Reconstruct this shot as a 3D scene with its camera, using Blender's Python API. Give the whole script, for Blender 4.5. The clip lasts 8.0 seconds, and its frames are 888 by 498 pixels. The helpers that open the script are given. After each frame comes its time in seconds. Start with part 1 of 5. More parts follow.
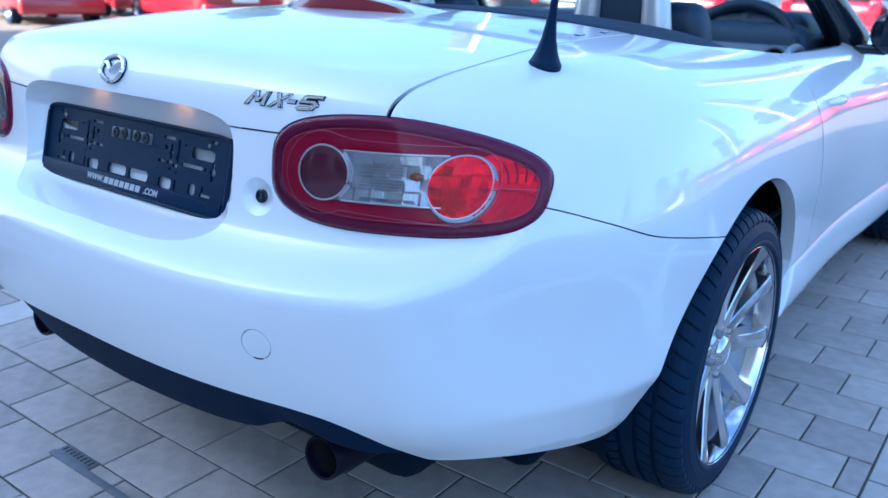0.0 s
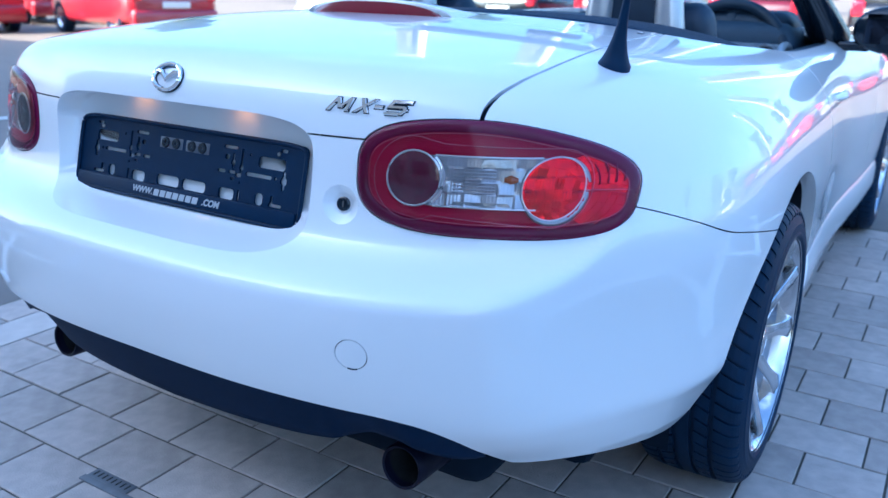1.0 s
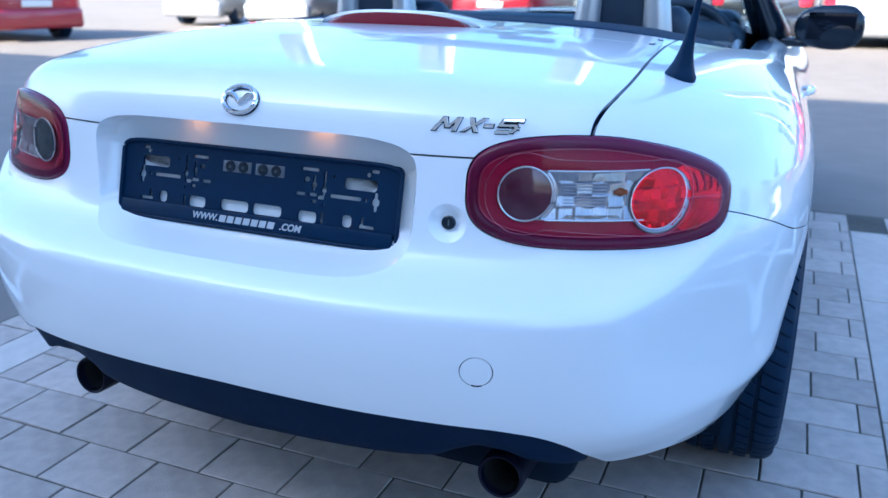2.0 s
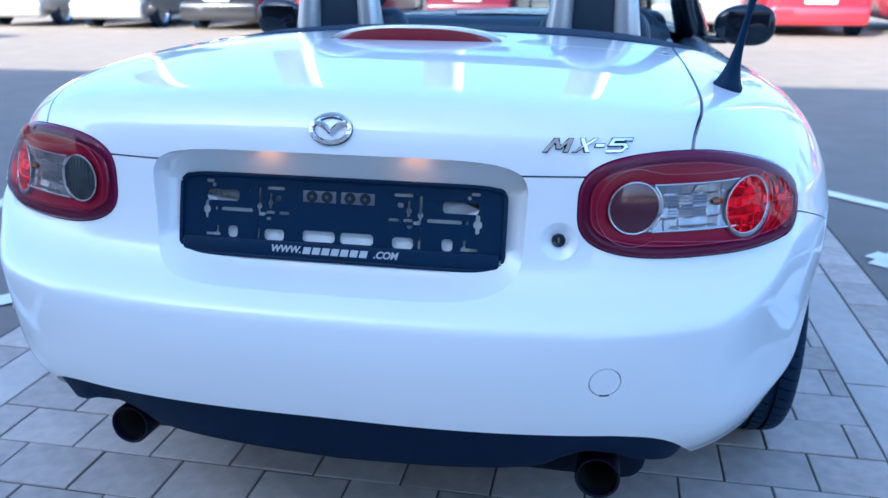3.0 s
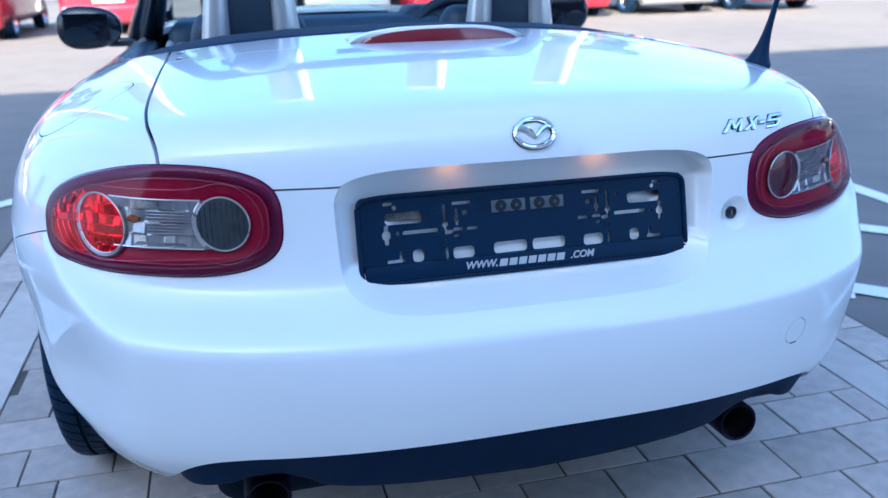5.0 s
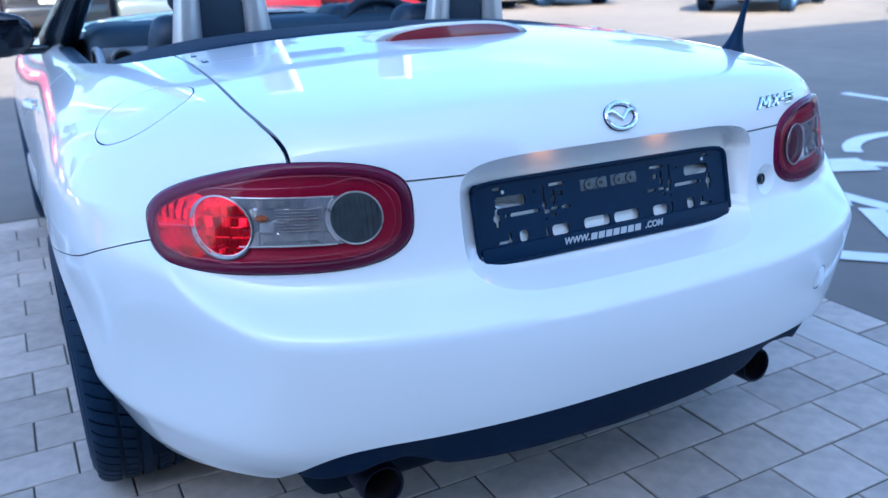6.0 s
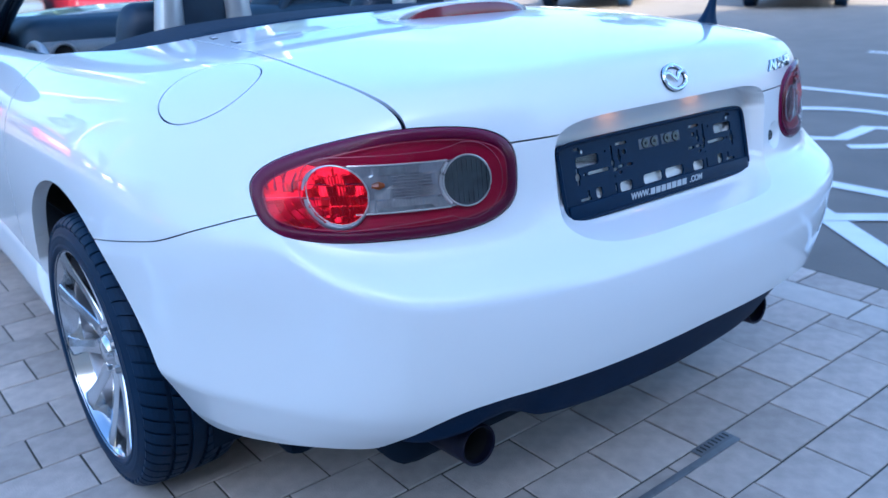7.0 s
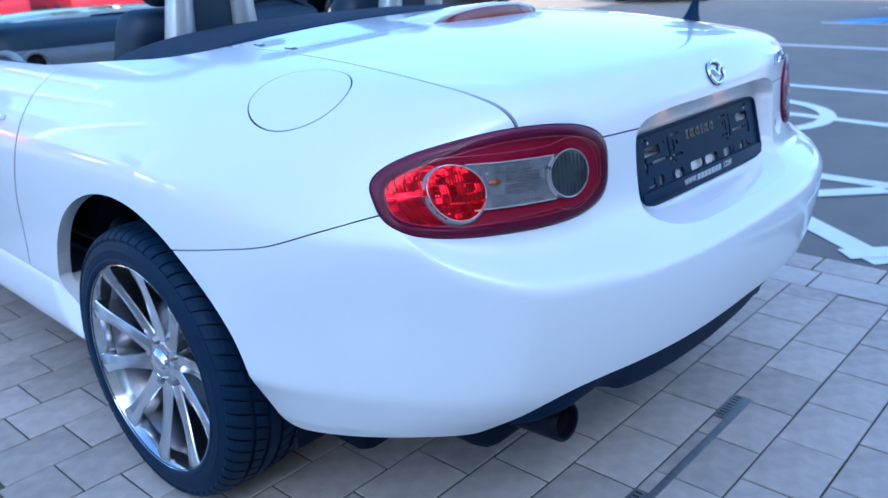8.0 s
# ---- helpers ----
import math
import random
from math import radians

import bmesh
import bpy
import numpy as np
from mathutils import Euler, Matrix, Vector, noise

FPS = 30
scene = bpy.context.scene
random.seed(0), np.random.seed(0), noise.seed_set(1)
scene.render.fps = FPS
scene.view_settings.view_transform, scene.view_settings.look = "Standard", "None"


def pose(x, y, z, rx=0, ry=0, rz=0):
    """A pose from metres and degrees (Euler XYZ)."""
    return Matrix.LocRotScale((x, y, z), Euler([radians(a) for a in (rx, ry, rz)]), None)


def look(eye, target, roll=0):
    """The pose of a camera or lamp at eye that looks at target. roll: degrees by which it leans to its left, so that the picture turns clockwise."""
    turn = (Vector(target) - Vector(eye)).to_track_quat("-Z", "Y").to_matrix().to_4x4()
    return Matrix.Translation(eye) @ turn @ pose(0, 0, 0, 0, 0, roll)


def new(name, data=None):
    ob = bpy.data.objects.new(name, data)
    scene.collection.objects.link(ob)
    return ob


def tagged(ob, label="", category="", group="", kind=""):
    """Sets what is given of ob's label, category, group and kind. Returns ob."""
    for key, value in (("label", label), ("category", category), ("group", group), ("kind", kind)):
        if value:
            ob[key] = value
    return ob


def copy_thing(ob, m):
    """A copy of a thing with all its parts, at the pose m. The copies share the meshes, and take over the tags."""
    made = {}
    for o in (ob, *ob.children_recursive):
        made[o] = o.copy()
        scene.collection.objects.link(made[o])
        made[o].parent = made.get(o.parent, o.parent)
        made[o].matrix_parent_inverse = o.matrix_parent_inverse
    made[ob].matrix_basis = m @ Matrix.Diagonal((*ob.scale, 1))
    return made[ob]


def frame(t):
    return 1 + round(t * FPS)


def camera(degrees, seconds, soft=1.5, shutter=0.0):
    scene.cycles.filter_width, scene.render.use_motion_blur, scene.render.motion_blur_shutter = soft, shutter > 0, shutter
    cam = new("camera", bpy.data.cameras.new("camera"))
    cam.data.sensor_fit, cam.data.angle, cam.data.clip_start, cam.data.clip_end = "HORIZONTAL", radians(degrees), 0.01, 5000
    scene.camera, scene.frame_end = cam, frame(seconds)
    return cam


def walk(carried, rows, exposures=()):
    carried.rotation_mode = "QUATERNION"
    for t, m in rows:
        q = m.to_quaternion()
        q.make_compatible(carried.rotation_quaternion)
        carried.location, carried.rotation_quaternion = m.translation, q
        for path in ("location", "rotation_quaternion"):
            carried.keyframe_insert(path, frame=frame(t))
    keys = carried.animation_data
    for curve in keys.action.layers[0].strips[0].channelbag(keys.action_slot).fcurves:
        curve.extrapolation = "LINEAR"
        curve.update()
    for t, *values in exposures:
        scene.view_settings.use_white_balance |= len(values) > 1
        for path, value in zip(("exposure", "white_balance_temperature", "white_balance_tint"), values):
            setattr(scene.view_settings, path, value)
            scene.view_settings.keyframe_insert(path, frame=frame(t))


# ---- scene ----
cam = camera(56.7, 8.0, soft=1.45)
PATH = [
    (0, (1.287, -0.818, 1.006), (0.151, 0.708, 0.39), 1.6),
    (0.5, (1.204, -0.86, 0.999), (0.119, 0.705, 0.389), 1.4),
    (1, (1.097, -0.944, 1.001), (0.095, 0.677, 0.395), 1.1),
    (1.5, (0.96, -1.019, 1.009), (0.076, 0.667, 0.397), 0.8),
    (3, (0.414, -1.227, 1.082), (0.045, 0.632, 0.444), -0.1),
    (3.5, (0.204, -1.23, 1.083), (0.028, 0.654, 0.435), -0.5),
    (4, (0.001, -1.194, 1.085), (0.033, 0.694, 0.425), -0.8),
    (4.5, (-0.211, -1.195, 1.092), (0.035, 0.677, 0.434), -1.1),
    (6, (-0.882, -1.089, 1.108), (-0.014, 0.585, 0.439), -1.6),
    (6.5, (-1.084, -1.041, 1.11), (-0.055, 0.538, 0.439), -1.8),
    (7, (-1.246, -0.926, 1.074), (-0.075, 0.548, 0.399), -1.9),
    (7.5, (-1.4, -0.798, 1.085), (-0.11, 0.571, 0.405), -2.0),
    (8, (-1.56, -0.724, 1.103), (-0.175, 0.543, 0.413), -2.1),
]
EXPOSURE = 2.66
walk(cam, [(t, look(eye, target, roll)) for t, eye, target, roll in PATH], exposures=[(0, EXPOSURE + 0.03, 4550, 5), (4, EXPOSURE, 4550, 5), (6.5, EXPOSURE - 0.06, 4550, 5), (8, EXPOSURE - 0.06, 4550, 5)])
cam.data.dof.use_dof = True
cam.data.dof.focus_distance = 1.3
cam.data.dof.aperture_fstop = 5.2

# ---- world and sun ----
SUN_AZ = Vector((-0.42, -0.75, 0)).normalized()
SUN_EL = radians(29)
world = bpy.data.worlds.new("sky")
scene.world = world
world.use_nodes = True
wn, wl = world.node_tree.nodes, world.node_tree.links
wbg = wn["Background"]
sky = wn.new("ShaderNodeTexSky")
sky.sky_type = "NISHITA"
sky.sun_disc = False
sky.dust_density = 3.4
sky.sun_elevation = SUN_EL
sky.sun_rotation = math.atan2(SUN_AZ.x, SUN_AZ.y)
wco = wn.new("ShaderNodeTexCoord")
wmap = wn.new("ShaderNodeMapping")
wmap.inputs["Scale"].default_value = (1.0, 1.6, 5.5)
wno = wn.new("ShaderNodeTexNoise")
wno.inputs["Scale"].default_value = 1.7
wno.inputs["Detail"].default_value = 7
wno.inputs["Roughness"].default_value = 0.55
wra = wn.new("ShaderNodeValToRGB")
wra.color_ramp.elements[0].position, wra.color_ramp.elements[1].position = 0.57, 0.84
wmx = wn.new("ShaderNodeMix")
wmx.data_type = "RGBA"
wmx.blend_type = "ADD"
wmx.inputs[7].default_value = (4.5, 4.5, 4.3, 1)
wl.new(wco.outputs["Generated"], wmap.inputs["Vector"])
wl.new(wmap.outputs["Vector"], wno.inputs["Vector"])
wl.new(wno.outputs["Fac"], wra.inputs["Fac"])
wl.new(wra.outputs["Color"], wmx.inputs[0])
wl.new(sky.outputs["Color"], wmx.inputs[6])
wl.new(wmx.outputs[2], wbg.inputs["Color"])
wbg.inputs["Strength"].default_value = 0.079
sun = new("sun", bpy.data.lights.new("sun", "SUN"))
sun.data.energy, sun.data.angle, sun.data.color = 4.0, radians(0.5), (1.0, 0.70, 0.40)
sun.matrix_world = look((0, 0, 0), tuple(-(SUN_AZ * math.cos(SUN_EL) + Vector((0, 0, math.sin(SUN_EL))))))


# ---- materials ----
def material(name, base, rough=0.5, metal=0.0, coat=0.0, vary=0.0, scale=30.0, bump=0.0, bump_scale=300.0, ior=1.5, by_object=0.0, by_island=0.0, specular=0.5):
    m = bpy.data.materials.new(name)
    m.use_nodes = True
    n, l = m.node_tree.nodes, m.node_tree.links
    p = n["Principled BSDF"]
    p.inputs["Base Color"].default_value = (*base, 1)
    p.inputs["Roughness"].default_value = rough
    p.inputs["Metallic"].default_value = metal
    p.inputs["IOR"].default_value = ior
    p.inputs["Specular IOR Level"].default_value = specular
    p.inputs["Coat Weight"].default_value = coat
    p.inputs["Coat Roughness"].default_value = 0.03
    co = n.new("ShaderNodeTexCoord")
    if vary or by_object or by_island:
        noi = n.new("ShaderNodeTexNoise")
        noi.inputs["Scale"].default_value = scale
        noi.inputs["Detail"].default_value = 6
        l.new(co.outputs["Object"], noi.inputs["Vector"])
        big = n.new("ShaderNodeTexNoise")
        big.inputs["Scale"].default_value = scale / 9
        big.inputs["Detail"].default_value = 3
        l.new(co.outputs["Object"], big.inputs["Vector"])
        add = n.new("ShaderNodeMath")
        add.operation = "ADD"
        l.new(noi.outputs["Fac"], add.inputs[0])
        l.new(big.outputs["Fac"], add.inputs[1])
        rng = n.new("ShaderNodeMapRange")
        rng.inputs["From Min"].default_value, rng.inputs["From Max"].default_value = 0.6, 1.4
        rng.inputs["To Min"].default_value, rng.inputs["To Max"].default_value = 1 - vary, 1 + vary
        l.new(add.outputs[0], rng.inputs["Value"])
        value = rng.outputs["Result"]
        for amount, node, out in ((by_object, "ShaderNodeObjectInfo", "Random"), (by_island, "ShaderNodeNewGeometry", "Random Per Island")):
            if amount:
                info = n.new(node)
                r2 = n.new("ShaderNodeMapRange")
                r2.inputs["To Min"].default_value, r2.inputs["To Max"].default_value = 1 - amount, 1 + amount
                l.new(info.outputs[out], r2.inputs["Value"])
                mul = n.new("ShaderNodeMath")
                mul.operation = "MULTIPLY"
                l.new(value, mul.inputs[0])
                l.new(r2.outputs["Result"], mul.inputs[1])
                value = mul.outputs[0]
        hsv = n.new("ShaderNodeHueSaturation")
        hsv.inputs["Color"].default_value = (*base, 1)
        l.new(value, hsv.inputs["Value"])
        l.new(hsv.outputs["Color"], p.inputs["Base Color"])
    if bump:
        bn = n.new("ShaderNodeTexNoise")
        bn.inputs["Scale"].default_value = bump_scale
        bn.inputs["Detail"].default_value = 4
        l.new(co.outputs["Object"], bn.inputs["Vector"])
        b = n.new("ShaderNodeBump")
        b.inputs["Strength"].default_value = bump
        b.inputs["Distance"].default_value = 0.002
        l.new(bn.outputs["Fac"], b.inputs["Height"])
        l.new(b.outputs["Normal"], p.inputs["Normal"])
    return m


def clear_material(name, tint, rough=0.02, gloss=0.8, ior=1.5):
    """Clear plastic or glass skin: what lies below shows, with a gloss on top."""
    m = bpy.data.materials.new(name)
    m.use_nodes = True
    n, l = m.node_tree.nodes, m.node_tree.links
    n.remove(n["Principled BSDF"])
    tr, gl, fr, mx = (n.new("ShaderNode" + k) for k in ("BsdfTransparent", "BsdfGlossy", "Fresnel", "MixShader"))
    tr.inputs["Color"].default_value = (*tint, 1)
    gl.inputs["Color"].default_value = (gloss, gloss, gloss, 1)
    gl.inputs["Roughness"].default_value = rough
    fr.inputs["IOR"].default_value = ior
    l.new(fr.outputs["Fac"], mx.inputs["Fac"])
    l.new(tr.outputs["BSDF"], mx.inputs[1])
    l.new(gl.outputs["BSDF"], mx.inputs[2])
    l.new(mx.outputs["Shader"], n["Material Output"].inputs["Surface"])
    return m


def glow_material(name, colour, strength):
    m = bpy.data.materials.new(name)
    m.use_nodes = True
    p = m.node_tree.nodes["Principled BSDF"]
    p.inputs["Base Color"].default_value = (*colour, 1)
    p.inputs["Emission Color"].default_value = (*colour, 1)
    p.inputs["Emission Strength"].default_value = strength
    return m


PAINT = material("white_paint", (0.80, 0.81, 0.82), 0.32, coat=1.0, vary=0.02, scale=3, bump=0.012, bump_scale=260)
# the blue in these blacks stands in for veiling haze
PAINT_DARK = material("inner_black", (0.005, 0.010, 0.020), 0.8, specular=0.1)
PLASTIC = material("black_plastic", (0.006, 0.019, 0.048), 0.42, vary=0.15, scale=60, bump=0.2, bump_scale=900, specular=0.12)
PLASTIC_MATT = material("matt_black_plastic", (0.005, 0.016, 0.044), 0.6, vary=0.2, scale=40, bump=0.3, bump_scale=900, specular=0.08)
PLASTIC_GLOSS = material("gloss_black", (0.008, 0.014, 0.024), 0.12, vary=0.1)
RUBBER = material("tyre_rubber", (0.007, 0.019, 0.044), 0.5, vary=0.3, scale=25, bump=0.15, bump_scale=500, specular=0.12)
ALLOY = material("alloy", (0.68, 0.69, 0.71), 0.14, metal=1.0, vary=0.06, scale=20)
CHROME = material("chrome", (0.82, 0.83, 0.85), 0.06, metal=1.0, vary=0.02)
STEEL = material("dull_steel", (0.32, 0.32, 0.33), 0.35, metal=1.0, vary=0.25, scale=30)
# near black and matt: the shade under the tail is in this colour too
EXHAUST = material("sooty_shaded_steel", (0.006, 0.006, 0.016), 0.45, metal=0.0, vary=0.4, scale=20, specular=0.12)
GREY_PLASTIC = material("grey_plastic", (0.07, 0.08, 0.10), 0.45, vary=0.12, scale=60, bump=0.15, bump_scale=700)
# soot of the exhaust bore, and the painted shade of small openings
SOOT_SHADE = material("soot_and_hole_shade", (0.006, 0.006, 0.007), 0.9)
RED_DEEP = material("deep_red_plastic", (0.13, 0.003, 0.042), 0.25, vary=0.15, scale=40, specular=0.2)
RED_MID = material("red_plastic", (0.34, 0.003, 0.040), 0.35, vary=0.12, scale=40, bump=0.1, bump_scale=300, specular=0.15)
RED_MIRROR = material("red_reflector", (0.86, 0.001, 0.016), 0.13, metal=0.9, vary=0.15, scale=90)
RED_BRIGHT = material("bright_red_plastic", (0.50, 0.001, 0.020), 0.2, metal=0.6, vary=0.4, scale=30, bump=0.12, bump_scale=250, specular=0.05)
SMOKE = material("smoked_lens", (0.11, 0.010, 0.035), 0.12, coat=0.8, vary=0.3, scale=60)
SMOKE_GREY = material("grey_lens", (0.085, 0.105, 0.12), 0.2, metal=0.3, vary=0.4, scale=60)
REFLECTOR = material("silver_reflector", (0.38, 0.39, 0.42), 0.20, metal=0.55, vary=0.2, scale=70)
RING = material("lamp_ring", (0.78, 0.80, 0.83), 0.14, metal=0.45, vary=0.05)
# darker copy of the silver reflector, for its shaded areas
FACET_SHADE = material("shaded_reflector", (0.30, 0.32, 0.34), 0.2, metal=0.5, vary=0.5, scale=80, bump=0.6, bump_scale=60)
BEZEL = material("grey_bezel", (0.30, 0.31, 0.35), 0.3, metal=0.5, vary=0.1, scale=60)
PINK_LINE = material("pink_bright_line", (0.52, 0.13, 0.21), 0.2, metal=0.4, vary=0.05)
AMBER = material("amber_bulb", (0.34, 0.10, 0.03), 0.2, coat=0.5)
LENS = clear_material("clear_lens", (0.98, 0.97, 0.98), gloss=0.95, ior=1.27)
GLASS = clear_material("windscreen_glass", (0.58, 0.66, 0.68))
# cabin blacks carry the same haze as a blue tint
CLOTH = material("black_cloth", (0.010, 0.024, 0.050), 0.9, vary=0.3, scale=40, bump=0.5, bump_scale=1500)
LEATHER = material("black_leather", (0.010, 0.024, 0.050), 0.5, vary=0.2, scale=30, bump=0.3, bump_scale=500)
SILVER_TRIM = material("silver_trim", (0.55, 0.57, 0.60), 0.3, metal=0.6, vary=0.06)
WHITE_INK = material("pale_ink", (0.42, 0.44, 0.46), 0.5)
LAMP_WARM = glow_material("plate_lamp", (1.0, 0.36, 0.08), 1.2)
ASPHALT = material("asphalt", (0.170, 0.151, 0.130), 0.85, vary=0.18, scale=3.0, bump=0.8, bump_scale=130)
ROAD_PAINT = material("road_paint", (0.72, 0.72, 0.70), 0.6, vary=0.12, scale=8, bump=0.4, bump_scale=120)
PAVER = material("concrete_paver", (0.45, 0.39, 0.34), 0.85, vary=0.24, scale=26, bump=0.8, bump_scale=260, by_object=0.13)
PAVER_FAR = material("concrete_paver_far", (0.45, 0.39, 0.34), 0.85, vary=0.24, scale=26, bump=0.8, bump_scale=260, by_island=0.13)
KERB = material("pale_kerb", (0.50, 0.45, 0.40), 0.8, vary=0.15, scale=18, bump=0.7, bump_scale=200, by_object=0.06)
SAND = material("joint_sand", (0.075, 0.072, 0.058), 0.95, vary=0.3, scale=40, bump=0.8, bump_scale=300)
GALV = material("galvanised", (0.15, 0.155, 0.165), 0.6, metal=0.3, vary=0.25, scale=40)


# ---- mesh helpers ----
def mesh_data(name, verts, faces, mat, normals=None, smooth=True):
    me = bpy.data.meshes.new(name)
    me.from_pydata(np.asarray(verts, float).tolist(), [], [list(map(int, f)) for f in faces])
    me.materials.append(mat)
    if smooth:
        me.shade_smooth()
    if normals is not None:
        me.normals_split_custom_set_from_vertices(np.asarray(normals, float).tolist())
    me.update()
    return me


def child(name, me, parent=None, label="", m=None):
    ob = new(name, me)
    ob.parent = parent
    if m is not None:
        ob.matrix_basis = m
    if label:
        ob["label"] = label
    return ob


def bm_data(name, bm, mat, smooth=True, angle=35):
    bmesh.ops.recalc_face_normals(bm, faces=bm.faces)
    me = bpy.data.meshes.new(name)
    if smooth:
        for f in bm.faces:
            f.smooth = True
        for e in bm.edges:
            if len(e.link_faces) == 2 and e.calc_face_angle(0) > radians(angle):
                e.smooth = False
    bm.to_mesh(me)
    bm.free()
    me.materials.append(mat)
    return me


def part(name, bm, mat, parent, label="", angle=35):
    return child(name, bm_data(name, bm, mat, angle=angle), parent, label)


def box(size, centre=(0, 0, 0), bevel=0.0, segments=2, bm=None, turn=None):
    bm = bm or bmesh.new()
    r = bmesh.ops.create_cube(bm, size=1)
    vs = r["verts"]
    bmesh.ops.scale(bm, vec=size, verts=vs)
    if bevel:
        es = list({e for v in vs for e in v.link_edges})
        r = bmesh.ops.bevel(bm, geom=es, offset=bevel, segments=segments, affect="EDGES", profile=0.5)
        vs = list({v for f in r["faces"] for v in f.verts} | {v for v in vs if v.is_valid})
    if turn is not None:
        bmesh.ops.transform(bm, matrix=turn, verts=vs)
    bmesh.ops.translate(bm, vec=centre, verts=vs)
    return bm


def revolve(profile, axis="x", n=48, closed=False):
    """Faces of a profile (along, radius) turned round an axis."""
    bm = bmesh.new()
    rings = []
    for k in range(n):
        a = 2 * math.pi * k / n
        ring = []
        for u, r in profile:
            c, s = r * math.cos(a), r * math.sin(a)
            ring.append(bm.verts.new({"x": (u, c, s), "y": (c, u, s), "z": (c, s, u)}[axis]))
        rings.append(ring)
    m = len(profile)
    for k in range(n):
        a, b = rings[k], rings[(k + 1) % n]
        for i in range(m if closed else m - 1):
            bm.faces.new((a[i], a[(i + 1) % m], b[(i + 1) % m], b[i]))
    return bm


def tube(points, radius, n=10, closed=False):
    """A round bar along points; radius a number or one for each point."""
    bm = bmesh.new()
    pts = [Vector(p) for p in points]
    rad = [radius] * len(pts) if isinstance(radius, (int, float)) else radius
    rings = []
    up = Vector((0.02, 0.03, 1)).normalized()
    for i, p in enumerate(pts):
        a = pts[i - 1] if (i or closed) else p
        b = pts[(i + 1) % len(pts)] if (i + 1 < len(pts) or closed) else p
        d = (b - a).normalized()
        s = d.cross(up if abs(d.dot(up)) < 0.95 else Vector((1, 0, 0))).normalized()
        t = s.cross(d)
        rings.append([bm.verts.new(p + rad[i] * (math.cos(2 * math.pi * k / n) * s + math.sin(2 * math.pi * k / n) * t)) for k in range(n)])
    for i in range(len(rings) if closed else len(rings) - 1):
        a, b = rings[i], rings[(i + 1) % len(rings)]
        for k in range(n):
            bm.faces.new((a[k], a[(k + 1) % n], b[(k + 1) % n], b[k]))
    if not closed:
        bm.faces.new(rings[0][::-1])
        bm.faces.new(rings[-1])
    return bm


def sheet(grid, mat, name, flip=False):
    """A mesh from a grid of points [rows][columns]."""
    g = np.asarray(grid, float)
    r, c = g.shape[:2]
    idx = np.arange(r * c).reshape(r, c)
    f = np.stack([idx[:-1, :-1], idx[:-1, 1:], idx[1:, 1:], idx[1:, :-1]], -1).reshape(-1, 4)
    if flip:
        f = f[:, ::-1]
    return mesh_data(name, g.reshape(-1, 3), f, mat)


# ---- the car's form: one smooth hull, cut into panels ----
def smax(a, b, k):
    h = np.clip(0.5 + 0.5 * (a - b) / k, 0, 1)
    return b + (a - b) * h + k * h * (1 - h)


def ease(v, lo, hi):
    t = np.clip((v - lo) / (hi - lo), 0, 1)
    return t * t * (3 - 2 * t)


def curve(xs, ys):
    xs, ys = np.array(xs, float), np.array(ys, float)
    d = np.diff(ys) / np.diff(xs)
    m = np.zeros(len(xs))
    m[0], m[-1] = d[0], d[-1]
    for i in range(1, len(xs) - 1):
        m[i] = 0 if d[i - 1] * d[i] <= 0 else 2 * d[i - 1] * d[i] / (d[i - 1] + d[i])

    def f(v):
        v = np.clip(v, xs[0], xs[-1])
        i = np.clip(np.searchsorted(xs, v) - 1, 0, len(xs) - 2)
        h = xs[i + 1] - xs[i]
        t = (v - xs[i]) / h
        return (2 * t**3 - 3 * t**2 + 1) * ys[i] + (t**3 - 2 * t**2 + t) * h * m[i] + (3 * t**2 - 2 * t**3) * ys[i + 1] + (t**3 - t**2) * h * m[i + 1]
    return f


def eased(f, lo, hi, sigma):
    """The curve f, with its bends spread over sigma metres."""
    step = 0.001
    v = np.arange(lo - 4 * sigma, hi + 4 * sigma, step)
    k = np.exp(-0.5 * (np.arange(-int(4 * sigma / step), int(4 * sigma / step) + 1) * step / sigma) ** 2)
    inner = np.clip(v, lo, hi)
    y = f(inner) + np.where(v < lo, v - lo, 0) * (f(lo + 0.01) - f(lo)) / 0.01 + np.where(v > hi, v - hi, 0) * (f(hi) - f(hi - 0.01)) / 0.01
    y = np.convolve(y, k / k.sum(), "same")
    keep = (v >= lo) & (v <= hi)
    v, y = v[keep], y[keep]
    return lambda q: np.interp(q, v, y)


PLAN = 2.9
TAIL = curve([0.18, 0.28, 0.34, 0.40, 0.46, 0.53, 0.575, 0.592, 0.608, 0.625, 0.65, 0.70, 0.79, 0.83, 0.86, 0.90],
             [0.02, -0.055, -0.108, -0.139, -0.153, -0.161, -0.159, -0.148, -0.118, -0.082, -0.060, -0.050, -0.043, -0.037, -0.024, 0.0])
HALF = curve([0.18, 0.28, 0.350, 0.366, 0.380, 0.41, 0.47, 0.60, 0.70, 0.80, 0.92], [0.767, 0.809, 0.839, 0.8475, 0.8510, 0.8530, 0.857, 0.864, 0.862, 0.846, 0.82])
DECK = curve([-0.2, 0, 0.25, 0.5, 0.75, 1.2, 2.0, 2.4, 3.0, 3.6, 3.85], [0.858, 0.891, 0.920, 0.938, 0.943, 0.935, 0.93, 0.93, 0.88, 0.78, 0.70])
